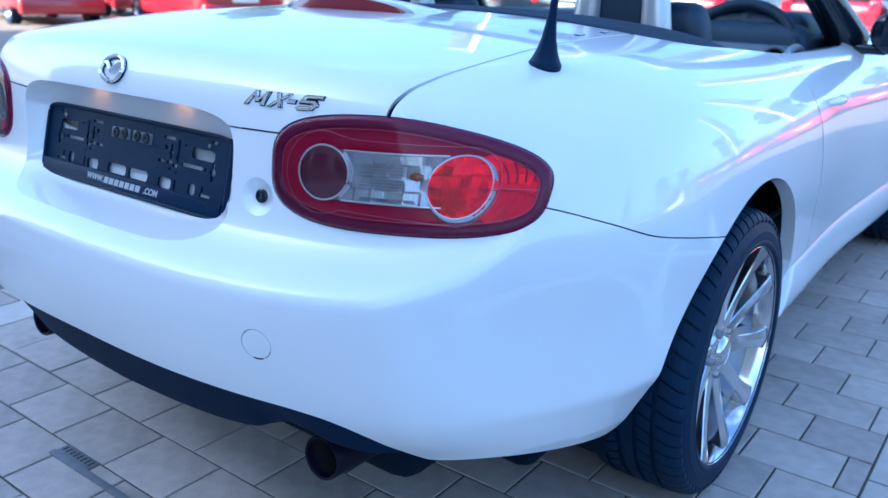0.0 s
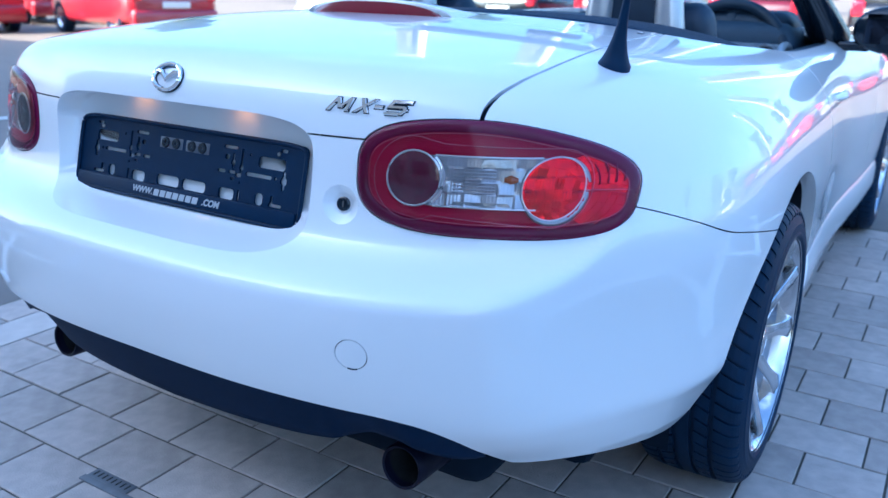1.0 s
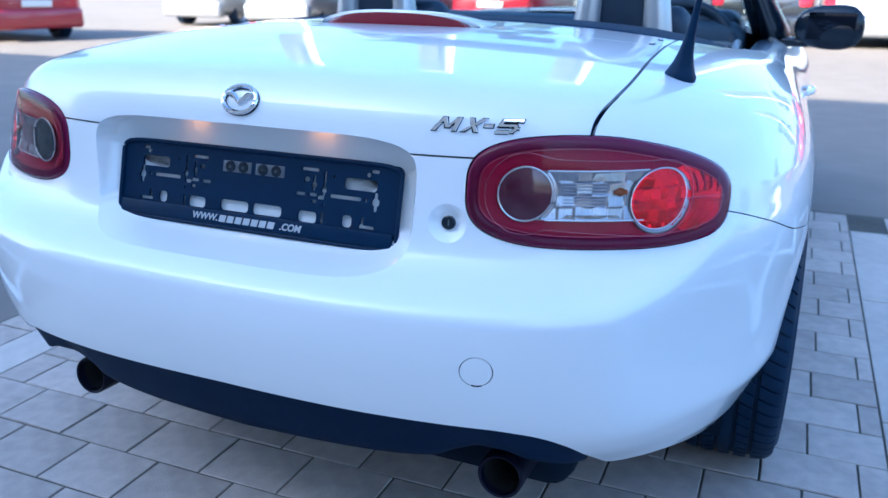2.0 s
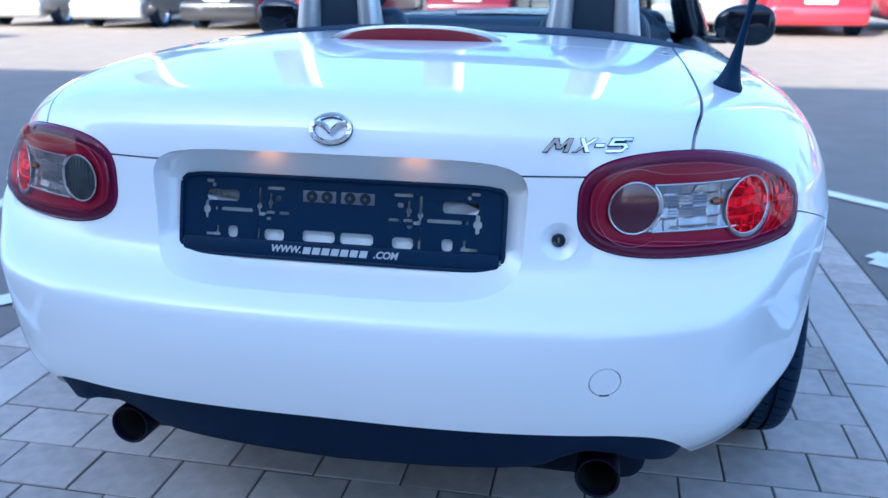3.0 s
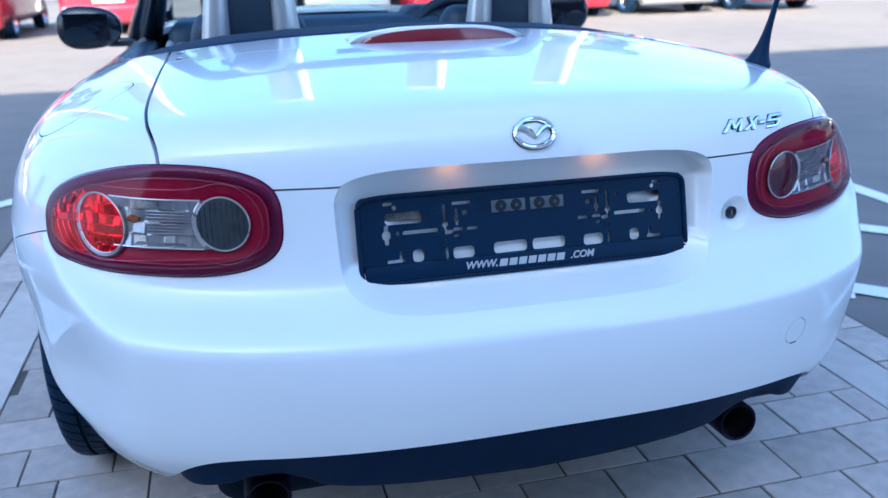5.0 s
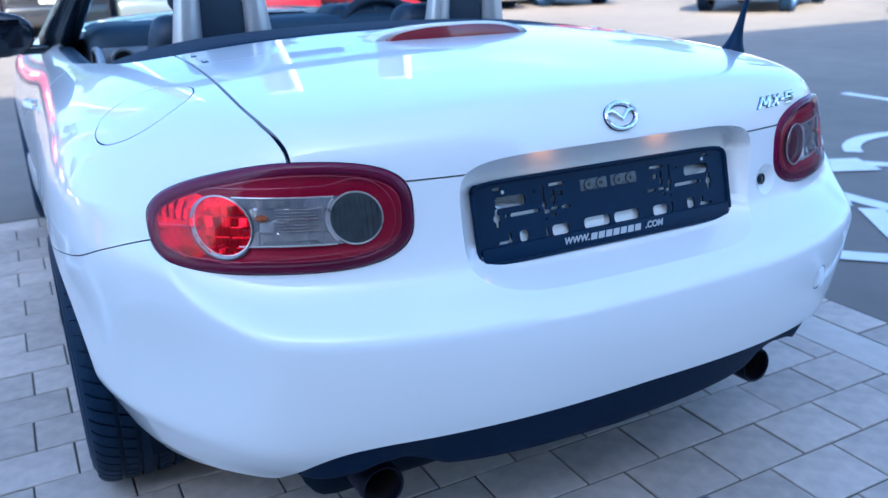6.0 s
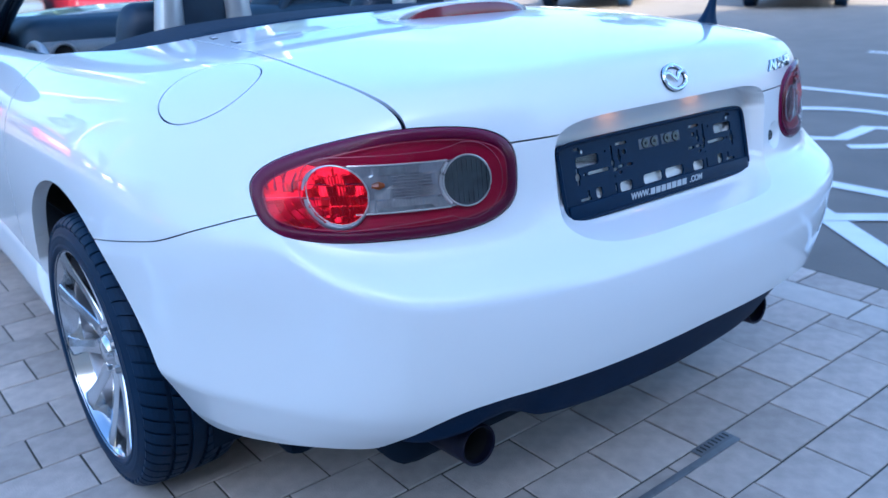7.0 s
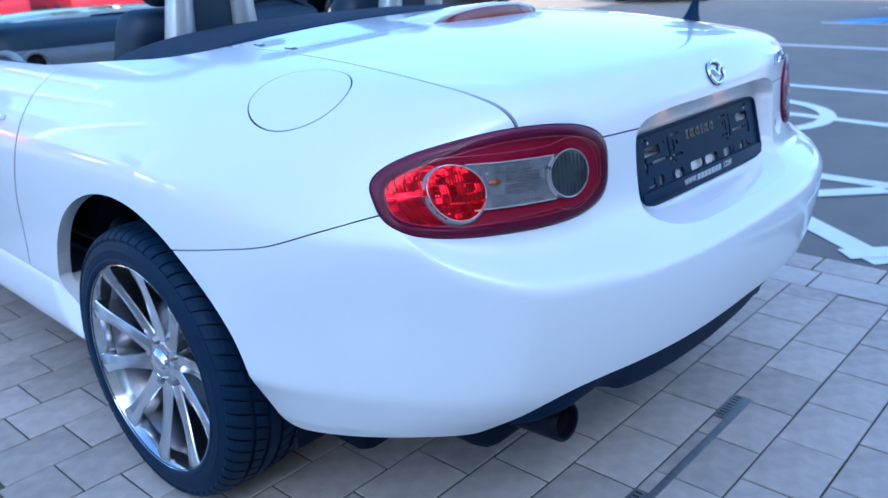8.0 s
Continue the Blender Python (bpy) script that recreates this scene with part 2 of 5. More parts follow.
LOW = curve([0, 0.30, 0.44, 0.50, 0.53, 0.555, 0.58, 0.597, 0.62, 0.66, 0.70, 0.75], [0.409, 0.406, 0.400, 0.390, 0.378, 0.358, 0.318, 0.281, 0.276, 0.274, 0.266, 0.246])
DECK, HALF, TAIL = eased(DECK, -0.2, 3.85, 0.06), eased(HALF, 0.18, 0.92, 0.007), eased(TAIL, 0.18, 0.90, 0.006)
LIFT = curve([0.50, 0.58, 0.63, 0.667, 0.69, 0.705, 0.72, 0.74], [0, 0.002, 0.010, 0.022, 0.035, 0.050, 0.068, 0.075])
AXLE, AXLE_FRONT = 0.765, 3.095


def hull(x, y, z):
    X = np.abs(x)
    a = HALF(z) * (1 - 0.03 * np.exp(-(((y - 1.75) / 0.55) ** 2)))
    # the bumper's shelf climbs to the lamp's outer end and fades out there
    c = TAIL(z - LIFT(X) * ease(z, 0.50, 0.58) * (1 - ease(z, 0.72, 0.80)))
    c = c + (np.maximum(c, -0.055) - c) * 0.75 * ease(X, 0.60, 0.765)
    r = np.clip((c + 0.85 - y) / 0.85, 0, None)
    f = np.clip((y - 2.75) / 1.1, 0, None)
    p = PLAN + 0.2 * ease(z, 0.50, 0.66)
    side = (((X / a) ** p + r**p + f**2.4) ** (1 / p) - 1) * 0.86
    top = z - (DECK(y) - 0.075 * X**2 - 0.09 * X**4)
    k = 0.34 * (0.045 + 0.13 * ease(X, 0.5, 0.72))
    return np.maximum(side, top) + k * np.log1p(np.exp(-np.abs(side - top) / k))


def hull_normal(p):
    e = 1e-4
    x, y, z = p[:, 0], p[:, 1], p[:, 2]
    n = np.stack([hull(x + e, y, z) - hull(x - e, y, z), hull(x, y + e, z) - hull(x, y - e, z), hull(x, y, z + e) - hull(x, y, z - e)], -1)
    return n / np.linalg.norm(n, axis=1, keepdims=True)


def on_tail(x, z, off=0.0):
    """The points of the hull's tail at x, z, moved out along the normal."""
    x, z = np.broadcast_arrays(np.asarray(x, float), np.asarray(z, float))
    lo, hi = np.full(x.shape, -0.6), np.full(x.shape, 0.75)
    for _ in range(40):
        mid = (lo + hi) / 2
        out = hull(x, mid, z) > 0
        lo, hi = np.where(out, mid, lo), np.where(out, hi, mid)
    p = np.stack([x, hi, z], -1).reshape(-1, 3)
    return p + hull_normal(p) * np.broadcast_to(np.asarray(off, float), x.shape).reshape(-1, 1)


def hull_grid():
    rows = np.radians(np.concatenate([np.arange(-66, -10, 0.7), np.arange(-10, 62, 0.45), np.arange(62, 90.01, 0.8)]))
    cols = []
    for y in np.concatenate([np.arange(2.75, 1.3, -0.05), np.arange(1.3, 0.62, -0.02)]):
        cols.append((y, 1.0, 0.0))
    for a in np.arange(0, 180.01, 0.6):
        cols.append((0.62, math.cos(radians(a)), -math.sin(radians(a))))
    for y in np.concatenate([np.arange(0.64, 1.3, 0.02), np.arange(1.3, 2.76, 0.05)]):
        cols.append((y, -1.0, 0.0))
    for a in np.arange(178, 0, -2.0):
        cols.append((2.75, math.cos(radians(a)), math.sin(radians(a))))
    cols.append(cols[0])
    c = np.array(cols)
    B, C = np.meshgrid(rows, np.arange(len(c)), indexing="ij")
    o = np.stack([np.zeros(C.shape), c[C, 0], np.full(C.shape, 0.55)], -1)
    d = np.stack([np.cos(B) * c[C, 1], np.cos(B) * c[C, 2], np.sin(B)], -1)
    lo, hi = np.zeros(C.shape), np.full(C.shape, 1.6)
    for _ in range(34):
        mid = (lo + hi) / 2
        q = o + mid[..., None] * d
        out = hull(q[..., 0], q[..., 1], q[..., 2]) > 0
        hi, lo = np.where(out, mid, hi), np.where(out, lo, mid)
    p = o + lo[..., None] * d
    r, k = C.shape
    i = np.arange(r * k).reshape(r, k)
    a, b, cc, dd = i[:-1, :-1].ravel(), i[:-1, 1:].ravel(), i[1:, 1:].ravel(), i[1:, :-1].ravel()
    return p.reshape(-1, 3), np.concatenate([np.stack([a, cc, b], 1), np.stack([a, dd, cc], 1)])


def tidy(V, T):
    used, inv = np.unique(T, return_inverse=True)
    return V[used], inv.reshape(T.shape)


def clip(V, T, field):
    """Cut the triangles where the field falls below nothing."""
    g = field(V[:, 0], V[:, 1], V[:, 2])
    g = np.where(np.abs(g) < 1e-7, 1e-7, g)
    inside = g > 0
    n = inside[T].sum(1)
    out = [T[n == 3]]
    new_v, keys = [], []
    todo = []
    for want, lone_in in ((1, True), (2, False)):
        t = T[n == want]
        if not len(t):
            continue
        flag = inside[t] if lone_in else ~inside[t]
        k = np.argmax(flag, 1)
        ar = np.arange(len(t))
        a, b, c = t[ar, k], t[ar, (k + 1) % 3], t[ar, (k + 2) % 3]
        todo.append((lone_in, a, b, c))
    if todo:
        pairs = np.concatenate([np.stack([a, e], 1) for _, a, b, c in todo for e in (b, c)])
        pairs.sort(axis=1)
        uq, inv = np.unique(pairs, axis=0, return_inverse=True)
        inv = inv.ravel()
        ga, gb = g[uq[:, 0]], g[uq[:, 1]]
        w = (ga / (ga - gb))[:, None]
        extra = V[uq[:, 0]] * (1 - w) + V[uq[:, 1]] * w
        base, pos = len(V), 0
        V = np.concatenate([V, extra])
        for lone_in, a, b, c in todo:
            m = len(a)
            ab, ac = base + inv[pos:pos + m], base + inv[pos + m:pos + 2 * m]
            pos += 2 * m
            if lone_in:
                out.append(np.stack([a, ab, ac], 1))
            else:
                out += [np.stack([ab, b, c], 1), np.stack([ab, c, ac], 1)]
    return tidy(V, np.concatenate(out))


def rimmed(V, T, N, depth):
    """Turn the open edges inwards, so that the sheet has thickness."""
    e = np.concatenate([T[:, [0, 1]], T[:, [1, 2]], T[:, [2, 0]]])
    s = np.sort(e, 1)
    _, first, count = np.unique(s, axis=0, return_index=True, return_counts=True)
    b = e[first[count == 1]]
    b = b[np.linalg.norm(V[b[:, 0]] - V[b[:, 1]], axis=1) > 1e-7]
    d = V[b[:, 1]] - V[b[:, 0]]
    d /= np.linalg.norm(d, axis=1, keepdims=True)
    vid, inv = np.unique(b, return_inverse=True)
    inv = inv.reshape(b.shape)
    side = np.zeros((len(vid), 3))
    for k in (0, 1):
        np.add.at(side, inv[:, k], np.cross(d, N[b[:, k]]))
    side /= np.linalg.norm(side, axis=1, keepdims=True) + 1e-9
    top = V[vid]
    # a small rolled edge, then the flange
    r = min(0.0012, depth / 3)
    rings = [top, top - N[vid] * r * 0.4 + side * r * 0.0, top - N[vid] * depth]
    norms = [N[vid] * 0.7 + side * 0.7, side, side]
    base = len(V)
    V2 = np.concatenate([V, *rings])
    N2 = np.concatenate([N, *norms])
    m = len(vid)
    F = [T]
    for j in range(2):
        lo, hi = base + j * m, base + (j + 1) * m
        F.append(np.stack([lo + inv[:, 1], lo + inv[:, 0], hi + inv[:, 0]], 1))
        F.append(np.stack([lo + inv[:, 1], hi + inv[:, 0], hi + inv[:, 1]], 1))
    return V2, np.concatenate(F), N2


GRID_V, GRID_T = hull_grid()


def panel(name, fields, parent, mat=None, depth=0.012, bounds=None, flip_x=False, off=0.0, label=""):
    V, T = GRID_V, GRID_T
    if bounds is not None:
        lo, hi = np.array(bounds[0]), np.array(bounds[1])
        c = V[T].mean(1)
        V, T = tidy(V, T[np.all((c > lo) & (c < hi), axis=1)])
    for f in fields:
        V, T = clip(V, T, f)
    area = np.linalg.norm(np.cross(V[T[:, 1]] - V[T[:, 0]], V[T[:, 2]] - V[T[:, 0]]), axis=1)
    V, T = tidy(V, T[area > 1e-10])
    N = hull_normal(V)
    fn = np.cross(V[T[:, 1]] - V[T[:, 0]], V[T[:, 2]] - V[T[:, 0]])
    wrong = (fn * N[T].sum(1)).sum(1) < 0
    T = np.where(wrong[:, None], T[:, ::-1], T)
    V = V + off * N
    if depth:
        V, T, N = rimmed(V, T, N, depth)
    if flip_x:
        V, N, T = V * (-1, 1, 1), N * (-1, 1, 1), T[:, ::-1]
    return child(name, mesh_data(name, V, T, mat or PAINT, N), parent, label)


# distance along the tail's outline, from the middle
_ax = np.linspace(0, 0.86, 1200)
_ay = -0.05 + 0.85 * (1 - (1 - (_ax / 0.866) ** 3.1) ** (1 / 3.1))
_as = np.concatenate([[0], np.cumsum(np.hypot(np.diff(_ax), np.diff(_ay)))])


def arc_of(x):
    return np.interp(np.abs(x), _ax, _as)


def x_of(s):
    return np.interp(s, _as, _ax)


LAMP_S, LAMP_Z, LAMP_A, LAMP_B = 0.5855, 0.7425, 0.2035, 0.0812
LAMP_N = 3.2
IN_S, OUT_S, IN_Z, OUT_Z = 0.4665, 0.662, 0.7395, 0.7315


def lamp_drop(s):
    return 0.12 * np.log1p(np.exp((np.asarray(s, float) - 0.582) / 0.02)) * 0.02


def lamp_mid(s):
    return LAMP_Z - lamp_drop(s)



def lamp_field(x, y, z, grow=0.0):
    s = arc_of(x)
    u, v = (s - LAMP_S) / (LAMP_A + grow), (z - lamp_mid(s)) / (LAMP_B - lamp_drop(s) + grow)
    n = LAMP_N
    return np.where(y < 0.5, ((np.abs(u) ** n + np.abs(v) ** n) ** (1 / n) - 1) * 0.083, 1.0)


REC_Z, REC_A, REC_B = 0.7083, 0.304, 0.1007


def recess_field(x, y, z):
    u, v = x / (REC_A + 0.05 * (z - REC_Z)), (z - REC_Z) / REC_B
    return np.where(y < 0.2, ((np.abs(u) ** 6 + np.abs(v) ** 6) ** (1 / 6) - 1) * 0.1, 1.0)


def lid_side(y):
    return LID(y)


SEAM = curve([0.10, 0.17, 0.25, 0.345, 0.43, 0.60], [0.722, 0.703, 0.675, 0.641, 0.623, 0.590])
LID = curve([0.0, 0.045, 0.072, 0.12, 0.20, 0.40, 0.62], [0.541, 0.544, 0.550, 0.559, 0.563, 0.558, 0.552])
DOOR = curve([0.18, 0.32, 0.37, 0.46, 0.56, 0.656, 0.74, 0.80, 0.88], [1.37, 1.345, 1.33, 1.305, 1.285, 1.255, 1.222, 1.210, 1.205])


def lid_front(x):
    return 0.515 + 0.22 * x**2


def wing_seam(y):
    return SEAM(y)


def door_gap(z):
    return DOOR(z)


ARCH_C, ARCH_Z, ARCH_R = AXLE + 0.024, 0.281, 0.377


def arch(x, y, z, c=ARCH_C, r=ARCH_R):
    # low down the opening closes in at the sill and a little at the bumper
    low = np.where(y > c, 0.72 * np.maximum(0, 0.40 - z), 0.16 * np.maximum(0, 0.33 - z) - 0.08 * np.maximum(0, 0.45 - z))
    return np.where(np.abs(x) > 0.4, np.hypot(y - c + low, np.maximum(z - ARCH_Z, 0)) - r, 1.0)


def cockpit(x, y, z):
    u, v = np.abs(x) / (0.675 + 0.045 * ease(y, 0.95, 1.35)), np.abs(y - 1.435) / 0.675
    return np.where(z > 0.7, ((u**7 + v**7) ** (1 / 7) - 1) * 0.67, 1.0)


FUEL = np.array((-0.6826, 0.396, 0.8587))
TOW = np.array((0.436, -0.115, 0.5025))
KEY = np.array((0.354, -0.027, 0.689))


def ball(c, r):
    return lambda x, y, z: np.sqrt((x - c[0]) ** 2 + (y - c[1]) ** 2 + (z - c[2]) ** 2) - r


def snapped(c):
    """The nearest point of the hull to c."""
    p = np.array(c, float).reshape(1, 3)
    for _ in range(8):
        p = p - hull_normal(p) * hull(p[:, 0], p[:, 1], p[:, 2])[:, None]
    return p[0]


FUEL, TOW, KEY = snapped(FUEL), snapped(TOW), snapped(KEY)
G = 0.0027

car = tagged(new("convertible_car"), "white two-seat convertible sports car, roof folded down, parked on pavers", "car")
# the body leans a little to its right on its springs
LEANED = Matrix.Translation((-0.0042, 0, 0.008)) @ Matrix.Rotation(radians(0.32), 4, "Y")
car.matrix_basis = LEANED

panel("rear_bumper", [
    lambda x, y, z: np.where(y < 0.12, 0.7858, wing_seam(y) - 0.0012) - z,
    lambda x, y, z: -smax(-(z - LOW(np.abs(x))), -arch(x, y, z), 0.035),
    lambda x, y, z: lamp_field(x, y, z) - 0.001,
    recess_field,
    lambda x, y, z: 0.70 - y,
    ball(TOW, 0.0248), ball(KEY, 0.0292),
], car, bounds=((-1, -0.3, 0.2), (1, 0.8, 0.82)))
panel("trunk_lid", [
    lambda x, y, z: z - 0.7886,
    lambda x, y, z: lid_side(y) - G - np.abs(x),
    lambda x, y, z: lid_front(x) - y,
    lambda x, y, z: lamp_field(x, y, z) - 0.0012,
    recess_field,
], car, bounds=((-0.7, -0.3, 0.75), (0.7, 0.7, 1.1)))
panel("rear_deck", [
    lambda x, y, z: y - lid_front(x) - 0.0035,
    lambda x, y, z: lid_side(y) - G - np.abs(x),
    lambda x, y, z: 0.87 - y,
    cockpit,
], car, bounds=((-0.7, 0.5, 0.75), (0.7, 1.0, 1.1)))
for side in (1, -1):
    wing = [
        lambda x, y, z: z - np.where(y < 0.75, wing_seam(y) + 0.0012, 0.19),
        lambda x, y, z: np.abs(x) - np.where(y < 0.87, lid_side(y), 0.3) - G,
        lambda x, y, z: lamp_field(x, y, z) - 0.001,
        lambda x, y, z: door_gap(z) - y,
        lambda x, y, z: arch(x, y, z),
        cockpit,
    ]
    if side < 0:
        wing.append(ball(FUEL, 0.0930))
    panel("rear_wing", wing, car, depth=0.030, bounds=((0.2, -0.3, 0.15), (1, 1.6, 1.1)) if side > 0 else ((-1, -0.3, 0.15), (-0.2, 1.6, 1.1)))
    near = (lambda lo, hi: ((0.2, *lo), (1, *hi)) if side > 0 else ((-1, *lo), (-0.2, *hi)))
    door = panel("door", [
        lambda x, y, z: y - door_gap(z) - 0.0065,
        lambda x, y, z: 2.28 - y,
        lambda x, y, z: z - 0.376,
        cockpit,
    ], car, depth=0.02, bounds=near((1.0, 0.25), (2.4, 1.1)))
    hp = np.array([(side * 0.83, 1.31 + 0.16 * k / 8, 0.755 + 0.004 * math.sin(k / 8 * 3.14)) for k in range(9)])
    hp = np.array([snapped(p) + (side * (0.004 + 0.018 * math.sin(math.pi * k / 8)), 0, 0) for k, p in enumerate(hp)])
    part("door_handle", tube(hp, [0.006 + 0.006 * math.sin(math.pi * k / 8) for k in range(9)]), PAINT, door)
    # black tube added in the gap, standing in for the shade there
    seal = np.array([snapped((side * 0.85, float(DOOR(z)) + 0.0032, z)) for z in np.linspace(0.385, 0.85, 26)])
    part("gap_shade", tube(seal - hull_normal(seal) * 0.0034, 0.0030, 8), PAINT_DARK, car, "black strip that darkens the door gap")
    # the sill flares out below the door and runs from arch to arch
    sill = []
    for y in np.linspace(1.170, 2.71, 34):
        xb = float(HALF(0.385)) * (1 - 0.03 * math.exp(-(((y - 1.75) / 0.55) ** 2)))
        sill.append([(side * (xb + dx), y - 0.72 * max(0, 0.40 - z) * min(1, max(0, (1.35 - y) / 0.18)), z)
                     for dx, z in ((-0.012, 0.392), (-0.002, 0.383), (0.004, 0.366), (0.008, 0.345), (0.009, 0.318), (0.008, 0.290), (0.004, 0.268), (-0.004, 0.252), (-0.02, 0.245), (-0.09, 0.240))])
    for end in (0, -1):
        sill.insert(0 if end == 0 else len(sill), [(side * 0.755, y, z) for _, y, z in sill[end]])
    child("side_sill", sheet(sill, PAINT, "side_sill", flip=side > 0), car, "flared white sill under the door")
    panel("front_wing", [
        lambda x, y, z: y - 2.284,
        lambda x, y, z: np.abs(x) - 0.60,
        lambda x, y, z: z - 0.22,
        lambda x, y, z: arch(x, y, z, AXLE_FRONT, 0.380),
        lambda x, y, z: np.where(z > 0.70, 3.95, 3.50) - y,
    ], car, bounds=near((2.2, 0.1), (3.9, 1.1)))
panel("hood", [
    lambda x, y, z: y - 2.13,
    lambda x, y, z: 0.596 - np.abs(x),
    lambda x, y, z: z - 0.70,
    cockpit,
], car, bounds=((-0.7, 2.0, 0.5), (0.7, 3.9, 1.1)))
panel("front_bumper", [
    lambda x, y, z: np.maximum(y - 3.504, np.minimum(0.696 - z, y - 3.3)),
    lambda x, y, z: 0.696 - z,
    lambda x, y, z: z - 0.2,
    lambda x, y, z: arch(x, y, z, AXLE_FRONT, 0.380),
], car, bounds=((-1, 3.0, 0.1), (1, 3.9, 0.9)))
panel("fuel_flap", [lambda x, y, z: 0.0900 - ball(FUEL, 0)(x, y, z)], car, depth=0.008, bounds=((-1, 0.2, 0.7), (-0.5, 0.6, 1)), label="round white fuel filler flap")
panel("tow_eye_cover", [lambda x, y, z: 0.0233 - ball(TOW, 0)(x, y, z)], car, depth=0.006, bounds=((0.38, -0.3, 0.45), (0.48, 0.1, 0.55)))
part("pry_notch", tube(on_tail(TOW[0] + np.linspace(-0.007, 0.007, 7), TOW[2] - 0.0235 + 0.0012 * np.linspace(-1, 1, 7) ** 2, -0.0006), 0.0014, 8), PAINT_DARK, car, "dark notch under the round cover")
panel("inner_body", [
    lambda x, y, z: z - LOW(np.abs(x)) - 0.01,
    lambda x, y, z: arch(x, y, z, r=ARCH_R + 0.006),
    lambda x, y, z: arch(x, y, z, AXLE_FRONT, 0.386),
    lambda x, y, z: recess_field(x, y, z) - 0.004,
    lambda x, y, z: np.minimum(cockpit(x, y, z), 1) - 0.004,
    lambda x, y, z: lamp_field(x, y, z) + 0.004,
], car, PAINT_DARK, depth=0, off=-0.013, label="black inner shell behind the panel gaps")


# ---- recess for the plate ----
def floor_y(z):
    return -0.007 + 0.256 * (z - 0.695)


def recess_shell():
    th = np.linspace(0, 2 * np.pi, 181)[:-1]
    cu, su = np.cos(th), np.sin(th)
    ux, uz = np.sign(cu) * np.abs(cu) ** (1 / 3), np.sign(su) * np.abs(su) ** (1 / 3)
    z0 = REC_Z + REC_B * uz
    x0 = (REC_A + 0.05 * (z0 - REC_Z)) * ux
    rim = on_tail(x0, z0)
    rings = []
    for lat, dep in ((0, -0.0), (0.004, 0.05), (0.014, 0.25), (0.030, 0.55), (0.052, 0.82), (0.085, 0.95), (0.14, 1.0), (0.5, 1.0), (0.98, 1.0)):
        # the top keeps a sharper, deeper edge than the flanks
        k = np.where(uz > 0.5, 0.35, 1.0)
        q = np.empty((len(th), 3))
        q[:, 0] = x0 * (1 - lat * np.where(np.abs(ux) > 0.5, k, k))
        q[:, 2] = REC_Z + (z0 - REC_Z) * (1 - lat * (k if lat < 0.3 else 1.0) * (1.6 if lat < 0.3 else 1.0))
        # and the bottom slopes in gently, as one scoop with the bumper's shelf
        soft = np.where(uz < -0.5, min(1.0, lat / 0.13), dep)
        q[:, 1] = rim[:, 1] + (floor_y(q[:, 2]) - rim[:, 1]) * soft
        rings.append(q)
    g = np.array([np.concatenate([q, q[:1]]) for q in rings])
    return sheet(g, PAINT, "plate_recess")


child("plate_recess", recess_shell(), car, "white recess round the number plate")

# plate holder: a dark tray with cut slots, leaning with the recess
PLATE_W, PLATE_H = 0.540, 0.131
lean = math.atan(0.256)
PLATE_M = Matrix.Translation((0, -0.0165, 0.6955)) @ Matrix.Rotation(-lean, 4, "X")
SLOTS = [(-0.199, 0.0325, 0.058, 0.018), (-0.174, 0.055, 0.057, 0.006), (-0.227, 0.057, 0.007, 0.030), (-0.180, 0.0915, 0.018, 0.019),
         (-0.108, 0.093, 0.035, 0.018), (-0.032, 0.0915, 0.056, 0.018), (-0.135, 0.036, 0.005, 0.040), (-0.116, 0.038, 0.005, 0.026),
         (-0.227, 0.057, 0.014, 0.011), (-0.116, 0.041, 0.010, 0.008), (-0.135, 0.047, 0.010, 0.008),
         (-0.102, 0.033, 0.011, 0.008), (-0.092, 0.057, 0.019, 0.005), (-0.130, 0.060, 0.013, 0.006), (-0.115, 0.0565, 0.016, 0.005),
         (-0.118, 0.067, 0.010, 0.005), (-0.135, 0.092, 0.005, 0.019), (-0.215, 0.097, 0.028, 0.005), (-0.207, 0.090, 0.005, 0.016),
         (-0.222, 0.010, 0.015, 0.005), (-0.107, 0.017, 0.032, 0.005), (-0.152, 0.024, 0.005, 0.005), (-0.210, 0.055, 0.006, 0.006), (-0.135, 0.071, 0.004, 0.005)]


def rounded(x, z, cx, cz, w, h, r):
    dx, dz = np.abs(x - cx) - w / 2 + r, np.abs(z - cz) - h / 2 + r
    return np.hypot(np.maximum(dx, 0), np.maximum(dz, 0)) + np.minimum(np.maximum(dx, dz), 0) - r


def plate_field(x, y, z):
    d = np.full(x.shape, 1.0)
    for cx, dz, w, h in SLOTS:
        for s in (1, -1):
            d = np.minimum(d, rounded(x * s, z, cx, PLATE_H / 2 - 0.002 - dz, w, h, min(w, h) * 0.32))
    return d


